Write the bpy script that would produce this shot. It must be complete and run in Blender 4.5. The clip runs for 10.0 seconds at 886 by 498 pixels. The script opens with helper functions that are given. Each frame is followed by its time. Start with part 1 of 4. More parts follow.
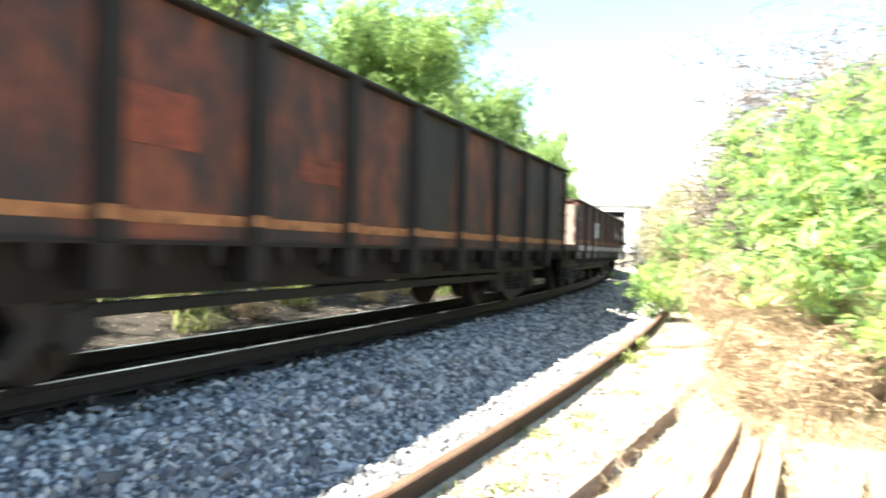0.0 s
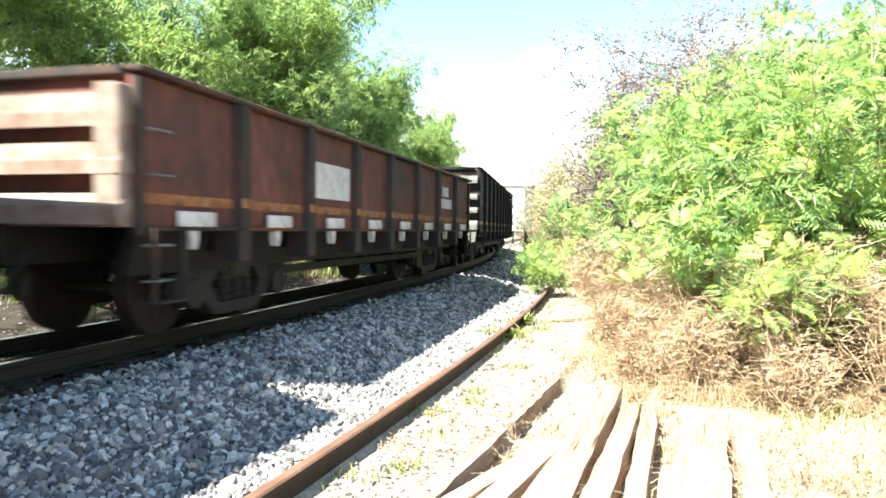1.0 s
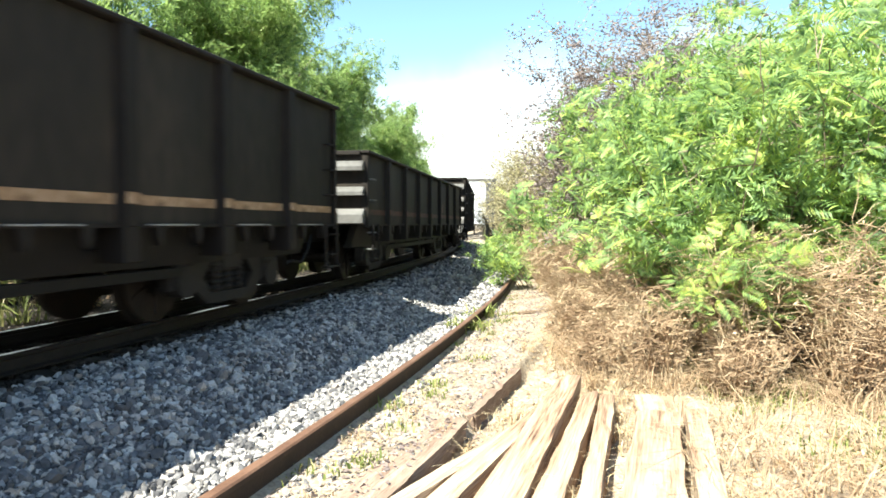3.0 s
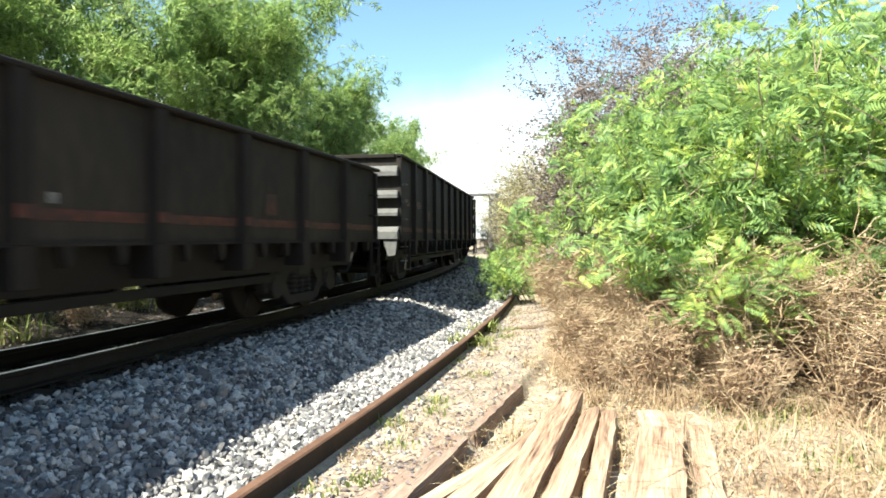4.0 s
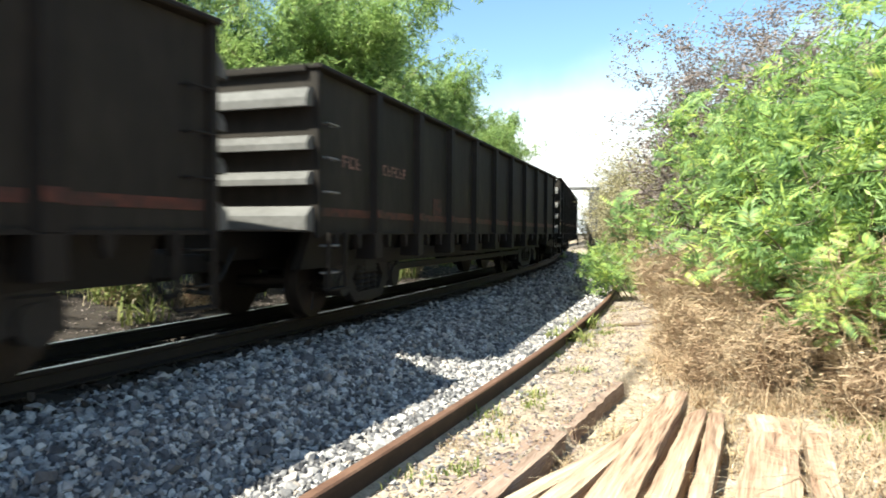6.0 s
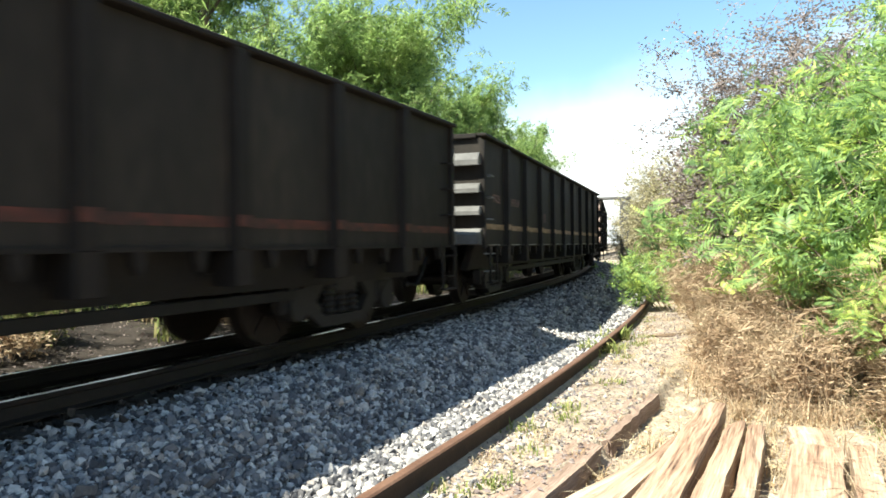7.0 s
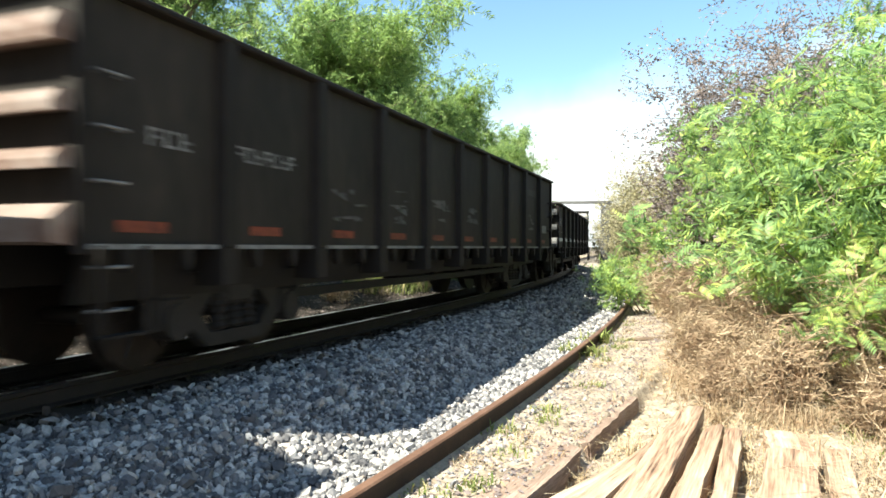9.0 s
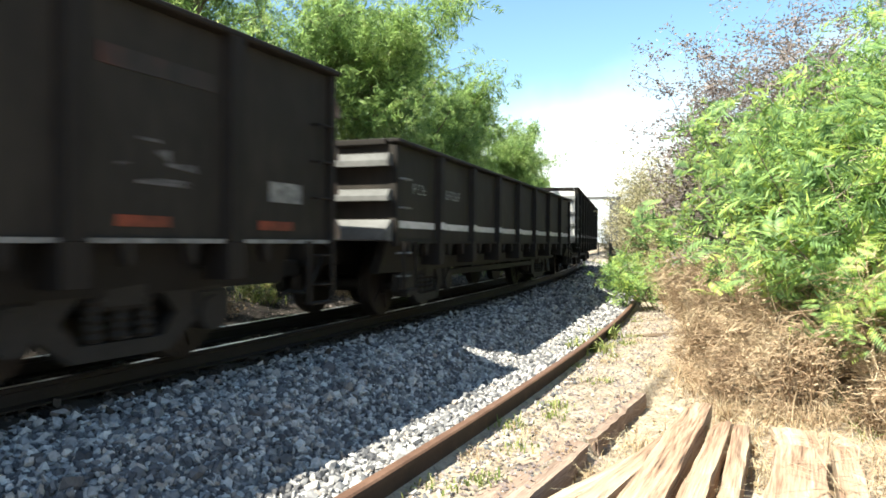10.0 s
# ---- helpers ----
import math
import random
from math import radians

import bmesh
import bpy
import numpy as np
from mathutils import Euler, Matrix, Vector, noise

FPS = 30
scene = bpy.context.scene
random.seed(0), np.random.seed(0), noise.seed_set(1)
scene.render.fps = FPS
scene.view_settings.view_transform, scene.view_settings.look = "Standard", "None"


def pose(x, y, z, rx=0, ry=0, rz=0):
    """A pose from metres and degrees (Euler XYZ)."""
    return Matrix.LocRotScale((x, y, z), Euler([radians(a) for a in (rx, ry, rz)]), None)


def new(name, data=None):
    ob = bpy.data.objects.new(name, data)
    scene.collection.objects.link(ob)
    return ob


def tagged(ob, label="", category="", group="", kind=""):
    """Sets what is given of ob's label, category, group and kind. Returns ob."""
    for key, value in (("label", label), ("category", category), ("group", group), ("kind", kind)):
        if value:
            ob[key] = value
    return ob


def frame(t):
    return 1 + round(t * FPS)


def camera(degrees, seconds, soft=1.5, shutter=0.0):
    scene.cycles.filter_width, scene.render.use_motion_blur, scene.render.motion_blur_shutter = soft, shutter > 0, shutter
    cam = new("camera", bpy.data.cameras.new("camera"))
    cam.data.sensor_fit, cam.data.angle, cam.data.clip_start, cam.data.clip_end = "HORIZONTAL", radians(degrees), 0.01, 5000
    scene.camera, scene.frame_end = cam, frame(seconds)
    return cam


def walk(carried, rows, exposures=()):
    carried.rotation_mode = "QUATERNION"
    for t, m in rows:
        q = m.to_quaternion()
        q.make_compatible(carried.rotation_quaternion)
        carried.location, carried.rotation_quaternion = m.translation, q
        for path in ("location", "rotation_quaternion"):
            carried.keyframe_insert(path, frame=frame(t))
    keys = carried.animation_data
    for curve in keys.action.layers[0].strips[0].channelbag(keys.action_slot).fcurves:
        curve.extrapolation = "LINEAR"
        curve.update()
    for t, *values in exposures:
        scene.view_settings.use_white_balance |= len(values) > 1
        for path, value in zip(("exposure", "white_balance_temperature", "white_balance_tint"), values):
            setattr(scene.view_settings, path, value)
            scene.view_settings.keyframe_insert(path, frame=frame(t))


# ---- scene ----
cam = camera(66.0, 10.0, soft=1.7, shutter=0.3)
PATH = [
    (0, pose(-0.048, -0.018, 1.219, 89.84, -1.47, 11.25)),
    (0.5, pose(-0.060, 0.015, 1.222, 89.21, 0.19, -0.49)),
    (1, pose(-0.060, 0.011, 1.216, 88.40, -0.62, 2.03)),
    (1.5, pose(-0.058, 0.014, 1.220, 89.42, -1.61, 2.91)),
    (2, pose(-0.056, 0.006, 1.222, 89.40, -0.89, 1.38)),
    (2.5, pose(-0.050, -0.003, 1.222, 87.96, -0.74, -0.26)),
    (2.7, pose(-0.041, -0.005, 1.215, 87.88, -0.24, -0.80)),
    (3.8, pose(0.021, 0.001, 1.225, 88.69, 0.12, -1.28)),
    (4, pose(0.019, 0.001, 1.227, 89.13, 0.35, -0.75)),
    (4.5, pose(0.000, -0.000, 1.220, 88.57, -0.60, 0.00)),
    (5, pose(-0.002, 0.017, 1.209, 87.56, -1.23, 5.40)),
    (5.5, pose(-0.005, 0.016, 1.210, 88.67, -1.39, 4.82)),
    (6, pose(-0.011, 0.004, 1.213, 88.61, -0.32, 7.40)),
    (6.2, pose(-0.016, 0.008, 1.211, 88.89, -0.18, 9.08)),
    (7.3, pose(-0.007, 0.002, 1.211, 89.73, 0.64, 9.93)),
    (7.5, pose(-0.015, -0.001, 1.204, 89.50, -0.15, 10.01)),
    (8, pose(-0.019, -0.001, 1.210, 89.79, 0.13, 9.43)),
    (8.5, pose(-0.025, 0.003, 1.213, 89.97, -0.62, 8.48)),
    (9, pose(-0.031, 0.003, 1.212, 89.79, -0.23, 8.31)),
    (9.5, pose(-0.034, -0.004, 1.214, 89.58, -0.05, 9.11)),
    (10, pose(-0.028, 0.001, 1.211, 89.39, -0.44, 9.00)),
]
# the picture is over-exposed at first and settles
WB = (6650, 1)
EXPOSURES = [(t, e, *WB) for t, e in ((0, 3.05), (0.6, 2.95), (1.0, 2.75), (1.5, 2.55), (2.0, 2.45), (2.5, 2.32), (3.3, 2.07), (4.0, 1.9), (4.5, 1.85), (6.0, 1.85), (7.5, 1.9), (10, 1.93))]
walk(cam, PATH, EXPOSURES)

# ---- world and sun ----
SUN_DIR = Vector((0.325, 0.755, -1.0))          # along the track's frame: right, ahead, down
HEAD0 = 0.2855
SUN_DIR = Vector((SUN_DIR.x * math.cos(HEAD0) + SUN_DIR.y * math.sin(HEAD0),
                  -SUN_DIR.x * math.sin(HEAD0) + SUN_DIR.y * math.cos(HEAD0), SUN_DIR.z)).normalized()
world = bpy.data.worlds.new("sky")
scene.world = world
world.use_nodes = True
wn, wl = world.node_tree.nodes, world.node_tree.links
wn.clear()
sky = wn.new("ShaderNodeTexSky")
sky.sky_type, sky.sun_disc = "NISHITA", False
sky.sun_elevation = math.asin(-SUN_DIR.z)
sky.sun_rotation = math.atan2(-SUN_DIR.x, -SUN_DIR.y)
sky.air_density, sky.dust_density, sky.ozone_density = 1.0, 0.5, 0.6
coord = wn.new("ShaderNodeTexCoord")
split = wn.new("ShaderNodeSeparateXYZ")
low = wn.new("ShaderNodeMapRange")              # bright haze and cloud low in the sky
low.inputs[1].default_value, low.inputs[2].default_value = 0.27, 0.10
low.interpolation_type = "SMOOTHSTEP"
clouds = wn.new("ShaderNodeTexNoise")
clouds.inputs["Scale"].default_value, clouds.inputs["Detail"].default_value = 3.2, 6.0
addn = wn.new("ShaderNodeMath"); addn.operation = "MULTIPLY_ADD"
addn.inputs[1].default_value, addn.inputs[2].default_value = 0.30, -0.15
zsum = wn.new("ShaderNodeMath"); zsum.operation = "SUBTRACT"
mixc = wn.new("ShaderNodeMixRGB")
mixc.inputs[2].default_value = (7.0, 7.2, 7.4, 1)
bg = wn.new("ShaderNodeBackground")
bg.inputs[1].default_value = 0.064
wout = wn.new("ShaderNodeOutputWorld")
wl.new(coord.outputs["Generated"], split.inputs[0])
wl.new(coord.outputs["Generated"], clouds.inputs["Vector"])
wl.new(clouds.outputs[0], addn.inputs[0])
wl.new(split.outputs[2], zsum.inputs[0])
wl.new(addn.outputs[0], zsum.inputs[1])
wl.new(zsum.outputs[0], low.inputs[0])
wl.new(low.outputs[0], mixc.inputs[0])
tint = wn.new("ShaderNodeMixRGB")
tint.blend_type = "MULTIPLY"
tint.inputs[0].default_value = 1.0
tint.inputs[2].default_value = (0.98, 1.12, 1.18, 1)
wl.new(sky.outputs[0], tint.inputs[1])
wl.new(tint.outputs[0], mixc.inputs[1])
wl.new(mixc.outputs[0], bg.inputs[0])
wl.new(bg.outputs[0], wout.inputs[0])

sun_data = bpy.data.lights.new("sun", "SUN")
sun_data.energy, sun_data.angle, sun_data.color = 5.0, radians(0.53), (1.0, 0.95, 0.86)
sun = new("sun", sun_data)
sun.matrix_world = Matrix.Translation((-20, -10, 40)) @ SUN_DIR.to_track_quat("-Z", "Y").to_matrix().to_4x4()


# ---- materials ----
def mat_base(name, rough=0.8, metal=0.0, spec=0.3):
    m = bpy.data.materials.new(name)
    m.use_nodes = True
    b = m.node_tree.nodes["Principled BSDF"]
    b.inputs["Roughness"].default_value = rough
    b.inputs["Metallic"].default_value = metal
    b.inputs["Specular IOR Level"].default_value = spec
    return m, m.node_tree.nodes, m.node_tree.links, b


def ramp(nodes, stops):
    r = nodes.new("ShaderNodeValToRGB")
    e = r.color_ramp.elements
    while len(e) < len(stops):
        e.new(0.5)
    for el, (p, c) in zip(e, stops):
        el.position, el.color = p, (*c, 1)
    return r


def noise_tex(nodes, links, scale, detail=5.0, stretch=None, coord="Object"):
    tc = nodes.new("ShaderNodeTexCoord")
    n = nodes.new("ShaderNodeTexNoise")
    n.inputs["Scale"].default_value, n.inputs["Detail"].default_value = scale, detail
    if stretch:
        mp = nodes.new("ShaderNodeMapping")
        mp.inputs["Scale"].default_value = stretch
        links.new(tc.outputs[coord], mp.inputs[0])
        links.new(mp.outputs[0], n.inputs["Vector"])
    else:
        links.new(tc.outputs[coord], n.inputs["Vector"])
    return n


def bump(nodes, links, b, source, strength=0.3, dist=0.01):
    bp = nodes.new("ShaderNodeBump")
    bp.inputs["Strength"].default_value, bp.inputs["Distance"].default_value = strength, dist
    links.new(source, bp.inputs["Height"])
    links.new(bp.outputs[0], b.inputs["Normal"])


def mat_two(name, stops, scale, rough=0.85, fine=40.0, fine_mix=0.35, stretch=None, bump_s=0.25, bump_d=0.01, metal=0.0, spec=0.3):
    """Two scales of noise through a colour ramp, with relief."""
    m, n, l, b = mat_base(name, rough, metal, spec)
    big = noise_tex(n, l, scale, 6.0, stretch)
    small = noise_tex(n, l, fine, 4.0, stretch)
    mx = n.new("ShaderNodeMixRGB")
    mx.inputs[0].default_value = fine_mix
    l.new(big.outputs[0], mx.inputs[1])
    l.new(small.outputs[0], mx.inputs[2])
    r = ramp(n, stops)
    l.new(mx.outputs[0], r.inputs[0])
    l.new(r.outputs[0], b.inputs["Base Color"])
    bump(n, l, b, small.outputs[0], bump_s, bump_d)
    return m


def mat_random(name, stops, rough=0.8, island=True, fine=60.0, translucent=0.0, clump=0.0):
    """Varied from piece to piece by a random value, with a fine grain."""
    m, n, l, b = mat_base(name, rough, 0.0, 0.25)
    if island:
        src = n.new("ShaderNodeNewGeometry").outputs["Random Per Island"]
    else:
        src = n.new("ShaderNodeObjectInfo").outputs["Random"]
    r = ramp(n, stops)
    if clump:       # neighbouring pieces share part of their tone
        big = noise_tex(n, l, clump, 2.0)
        stretch = n.new("ShaderNodeMapRange")
        stretch.inputs[1].default_value, stretch.inputs[2].default_value = 0.32, 0.68
        l.new(big.outputs[0], stretch.inputs[0])
        both = n.new("ShaderNodeMixRGB")
        both.inputs[0].default_value = 0.45
        l.new(stretch.outputs[0], both.inputs[1])
        l.new(src, both.inputs[2])
        src = both.outputs[0]
    l.new(src, r.inputs[0])
    grain = noise_tex(n, l, fine, 3.0)
    g = ramp(n, [(0.25, (0.62, 0.62, 0.62)), (0.75, (1.0, 1.0, 1.0))])
    l.new(grain.outputs[0], g.inputs[0])
    mul = n.new("ShaderNodeMixRGB")
    mul.blend_type = "MULTIPLY"
    mul.inputs[0].default_value = 1.0
    l.new(r.outputs[0], mul.inputs[1])
    l.new(g.outputs[0], mul.inputs[2])
    l.new(mul.outputs[0], b.inputs["Base Color"])
    if translucent:
        tr = n.new("ShaderNodeBsdfTranslucent")
        l.new(mul.outputs[0], tr.inputs[0])
        mixs = n.new("ShaderNodeMixShader")
        mixs.inputs[0].default_value = translucent
        l.new(b.outputs[0], mixs.inputs[1])
        l.new(tr.outputs[0], mixs.inputs[2])
        l.new(mixs.outputs[0], n["Material Output"].inputs[0])
    return m


M = {}
M["wagon_black"] = mat_two("sooty_black_paint", [(0.32, (0.0095, 0.0080, 0.0070)), (0.48, (0.0175, 0.0148, 0.0124)), (0.60, (0.0245, 0.0205, 0.0168)), (0.74, (0.044, 0.033, 0.025))], 0.9, 0.75, 9.0, 0.4, (1, 1, 0.35), 0.15, 0.01, spec=0.18)
M["wagon_black_posts"] = mat_two("worn_black_posts", [(0.3, (0.0080, 0.0066, 0.0058)), (0.6, (0.0155, 0.0126, 0.0108)), (0.8, (0.036, 0.027, 0.020))], 2.0, 0.75, 14.0, 0.4, (1, 1, 0.4), 0.15, 0.01, spec=0.18)
M["wagon_rust"] = mat_two("rusty_oxide_paint", [(0.38, (0.012, 0.011, 0.010)), (0.49, (0.022, 0.017, 0.015)), (0.55, (0.050, 0.020, 0.015)), (0.66, (0.14, 0.042, 0.020))], 0.7, 0.75, 7.0, 0.35, (1, 1, 0.5), 0.25, 0.01)
M["wagon_red"] = mat_two("faded_red_oxide", [(0.34, (0.030, 0.019, 0.017)), (0.47, (0.070, 0.026, 0.021)), (0.6, (0.12, 0.040, 0.030)), (0.75, (0.16, 0.085, 0.06))], 0.9, 0.75, 8.0, 0.4, (1, 1, 0.5), 0.25, 0.01)
# Underframe parts: the shade below the wagon is put in as near-black.
M["under"] = mat_two("shaded_underframe", [(0.3, (0.0035, 0.0032, 0.0032)), (0.6, (0.0075, 0.0066, 0.0060)), (0.8, (0.017, 0.0135, 0.011))], 3.0, 0.75, 25.0, 0.4)
# Bright colour of the strips that stand for slits of light.
M["slit_light"] = mat_two("painted_slit_light", [(0.40, (0.03, 0.028, 0.027)), (0.55, (0.24, 0.235, 0.235)), (0.7, (0.42, 0.41, 0.41))], 2.5, 0.5, 20.0, 0.4)
M["bogie"] = mat_two("dusty_cast_steel", [(0.3, (0.010, 0.009, 0.008)), (0.6, (0.021, 0.018, 0.016)), (0.8, (0.042, 0.034, 0.028))], 4.0, 0.8, 30.0, 0.4)
M["wheel"] = mat_two("worn_wheel_steel", [(0.3, (0.012, 0.010, 0.009)), (0.7, (0.030, 0.023, 0.019))], 6.0, 0.6, 30.0, 0.4, metal=0.4)
M["white"] = mat_two("grimy_white_paint", [(0.3, (0.050, 0.048, 0.046)), (0.5, (0.092, 0.090, 0.088)), (0.75, (0.135, 0.133, 0.130))], 2.2, 0.75, 18.0, 0.35)
M["cream"] = mat_two("rusted_cream_paint", [(0.34, (0.085, 0.042, 0.030)), (0.46, (0.145, 0.098, 0.078)), (0.6, (0.195, 0.155, 0.135))], 2.0, 0.7, 10.0, 0.4)
M["yellow"] = mat_two("worn_ochre_stripe", [(0.34, (0.05, 0.030, 0.020)), (0.5, (0.24, 0.15, 0.085)), (0.7, (0.42, 0.31, 0.22))], 2.5, 0.7, 12.0, 0.5)
M["red_stripe"] = mat_two("worn_red_stripe", [(0.38, (0.014, 0.012, 0.011)), (0.55, (0.060, 0.018, 0.013)), (0.75, (0.12, 0.035, 0.022))], 1.6, 0.7, 12.0, 0.5)
M["rust_stripe"] = mat_two("rust_orange_stripe", [(0.34, (0.05, 0.024, 0.014)), (0.5, (0.19, 0.075, 0.028)), (0.68, (0.34, 0.17, 0.075))], 2.0, 0.75, 10.0, 0.5)
M["white_stripe"] = mat_two("worn_white_stripe", [(0.3, (0.22, 0.21, 0.20)), (0.55, (0.48, 0.46, 0.46)), (0.75, (0.58, 0.56, 0.56))], 2.5, 0.7, 12.0, 0.5)
M["orange"] = mat_two("faded_orange_mark", [(0.35, (0.035, 0.012, 0.008)), (0.6, (0.17, 0.038, 0.018))], 4.0, 0.7, 14.0, 0.5)
M["mark"] = mat_two("faded_pink_lettering", [(0.35, (0.05, 0.026, 0.022)), (0.6, (0.22, 0.12, 0.10))], 6.0, 0.7, 20.0, 0.5)
# Faded white marks; also the sunlit edge painted on one flange.
M["mark_white"] = mat_two("faded_white_and_sunlit_edge", [(0.35, (0.04, 0.04, 0.04)), (0.6, (0.20, 0.20, 0.195))], 6.0, 0.7, 20.0, 0.5)
M["chalk"] = mat_two("faint_chalk_smudge", [(0.4, (0.016, 0.014, 0.014)), (0.65, (0.050, 0.046, 0.052))], 5.0, 0.8, 18.0, 0.5)
M["chalk_bold"] = mat_two("smeared_chalk", [(0.4, (0.03, 0.028, 0.028)), (0.65, (0.11, 0.105, 0.105))], 5.0, 0.8, 18.0, 0.5)
# Old rail: rust, with sides darkened as shaded and head lightened as sunlit.
M["rail"] = mat_two("rusty_shaded_rail_steel", [(0.3, (0.012, 0.008, 0.0065)), (0.55, (0.026, 0.015, 0.011)), (0.75, (0.060, 0.033, 0.022))], 5.0, 0.75, 45.0, 0.4, bump_s=0.3, bump_d=0.004)
M["rail_head"] = mat_two("worn_sunlit_rail_head", [(0.3, (0.075, 0.038, 0.025)), (0.6, (0.14, 0.078, 0.052)), (0.8, (0.23, 0.145, 0.10))], 4.0, 0.6, 40.0, 0.4)
M["polished"] = mat_two("polished_running_surface", [(0.3, (0.30, 0.29, 0.28)), (0.7, (0.48, 0.47, 0.46))], 6.0, 0.28, 30.0, 0.3, metal=0.95)
# Pale foot edge: the sun's line along the old rail, painted on.
M["sunlit_foot"] = mat_two("sunlit_rail_foot", [(0.3, (0.16, 0.12, 0.085)), (0.6, (0.36, 0.30, 0.23))], 5.0, 0.9, 40.0, 0.4)
M["stone"] = mat_random("crushed_granite", [(0.0, (0.065, 0.063, 0.068)), (0.3, (0.145, 0.140, 0.146)), (0.6, (0.27, 0.258, 0.256)), (0.86, (0.54, 0.515, 0.49)), (1.0, (0.30, 0.245, 0.205))], 0.85, True, 45.0)
# Dirty stones under the train, with its shade also put into the colour.
M["dirty_shaded_stone"] = mat_random("stained_shaded_ballast", [(0.0, (0.014, 0.0115, 0.009)), (0.5, (0.032, 0.025, 0.020)), (1.0, (0.07, 0.055, 0.045))], 0.9, True, 45.0)
# Running rails: brown steel darkened by the shade they stand in.
M["track_rail"] = mat_two("shaded_running_rail", [(0.3, (0.007, 0.005, 0.004)), (0.6, (0.015, 0.0105, 0.008)), (0.8, (0.030, 0.021, 0.016))], 5.0, 0.7, 45.0, 0.4)
# Dirty bed and far bank; shade of train and trees is in this colour.
M["dark_fines"] = mat_two("dirty_shaded_bed", [(0.3, (0.014, 0.011, 0.009)), (0.6, (0.034, 0.026, 0.021)), (0.8, (0.065, 0.05, 0.04))], 6.0, 0.95, 40.0, 0.5, bump_s=0.8, bump_d=0.03)
M["ballast"] = mat_two("ballast_fines", [(0.3, (0.06, 0.057, 0.056)), (0.55, (0.12, 0.115, 0.113)), (0.75, (0.21, 0.20, 0.197))], 9.0, 0.95, 38.0, 0.5, bump_s=0.8, bump_d=0.03)
M["soil"] = mat_two("dry_sandy_soil", [(0.28, (0.085, 0.063, 0.046)), (0.45, (0.21, 0.165, 0.122)), (0.58, (0.34, 0.285, 0.22)), (0.75, (0.48, 0.425, 0.345))], 3.4, 0.95, 34.0, 0.55, bump_s=0.6, bump_d=0.03)
M["sleeper"] = mat_two("dark_wood_sleeper", [(0.3, (0.018, 0.014, 0.011)), (0.6, (0.042, 0.032, 0.024)), (0.8, (0.08, 0.06, 0.045))], 3.0, 0.9, 20.0, 0.5, (1, 0.15, 1), 0.5, 0.01)
M["timber"] = mat_two("sun_bleached_timber", [(0.33, (0.035, 0.022, 0.016)), (0.39, (0.17, 0.10, 0.066)), (0.48, (0.29, 0.195, 0.135)), (0.60, (0.39, 0.30, 0.215)), (0.74, (0.56, 0.475, 0.37))], 1.2, 0.9, 7.0, 0.42, (9, 0.35, 9), 1.0, 0.015)
M["beam"] = mat_two("rotten_dark_timber", [(0.3, (0.055, 0.036, 0.024)), (0.6, (0.13, 0.088, 0.058)), (0.8, (0.24, 0.17, 0.11))], 2.5, 0.95, 14.0, 0.5, (1, 0.3, 1), 0.8, 0.02)
M["dusty_beam"] = mat_two("dusty_weathered_timber", [(0.3, (0.13, 0.085, 0.062)), (0.52, (0.25, 0.175, 0.135)), (0.75, (0.40, 0.315, 0.25))], 2.0, 0.95, 16.0, 0.45, (6, 0.4, 6), 0.8, 0.015)
M["bark"] = mat_two("grey_brown_bark", [(0.3, (0.09, 0.07, 0.05)), (0.7, (0.22, 0.175, 0.13))], 6.0, 0.9, 40.0, 0.4)
M["leaf"] = mat_random("feathery_green_leaf", [(0.0, (0.075, 0.14, 0.07)), (0.3, (0.20, 0.32, 0.13)), (0.55, (0.35, 0.51, 0.17)), (0.84, (0.60, 0.70, 0.17)), (1.0, (0.64, 0.52, 0.36))], 0.45, True, 5.0, 0.55, 2.2)
M["leaf_far"] = mat_random("tree_leaf", [(0.0, (0.10, 0.165, 0.065)), (0.35, (0.22, 0.33, 0.11)), (0.7, (0.38, 0.51, 0.165)), (1.0, (0.58, 0.64, 0.30))], 0.45, True, 3.0, 0.6, 1.2)
M["leaf_dry"] = mat_random("withered_brown_leaf", [(0.0, (0.15, 0.115, 0.11)), (0.5, (0.30, 0.245, 0.235)), (1.0, (0.46, 0.38, 0.34))], 0.85, True, 5.0, 0.4, 2.0)
M["leaf_olive"] = mat_random("half_dry_olive_leaf", [(0.0, (0.21, 0.19, 0.10)), (0.5, (0.42, 0.38, 0.22)), (1.0, (0.60, 0.54, 0.36))], 0.8, True, 5.0, 0.45, 2.0)
M["straw"] = mat_random("dry_straw", [(0.0, (0.26, 0.16, 0.09)), (0.4, (0.50, 0.37, 0.22)), (0.8, (0.66, 0.53, 0.35)), (1.0, (0.72, 0.63, 0.46))], 0.8, True, 8.0, 0.35)
M["brush"] = mat_random("dry_brown_brush", [(0.0, (0.26, 0.16, 0.10)), (0.5, (0.52, 0.38, 0.25)), (1.0, (0.72, 0.60, 0.43))], 0.85, True, 8.0, 0.35, 2.5)
M["weed"] = mat_random("low_green_weed", [(0.0, (0.12, 0.16, 0.045)), (0.6, (0.25, 0.29, 0.09)), (1.0, (0.42, 0.37, 0.18))], 0.7, True, 8.0, 0.3)


# ---- mesh helpers ----
def part(name, bm, material, parent=None, label="", smooth=False):
    me = bpy.data.meshes.new(name)
    bm.normal_update()
    bm.to_mesh(me)
    bm.free()
    me.materials.append(material)
    if smooth:
        me.shade_smooth()
    ob = new(name, me)
    if parent:
        ob.parent = parent
    if label:
        ob["label"] = label
    return ob


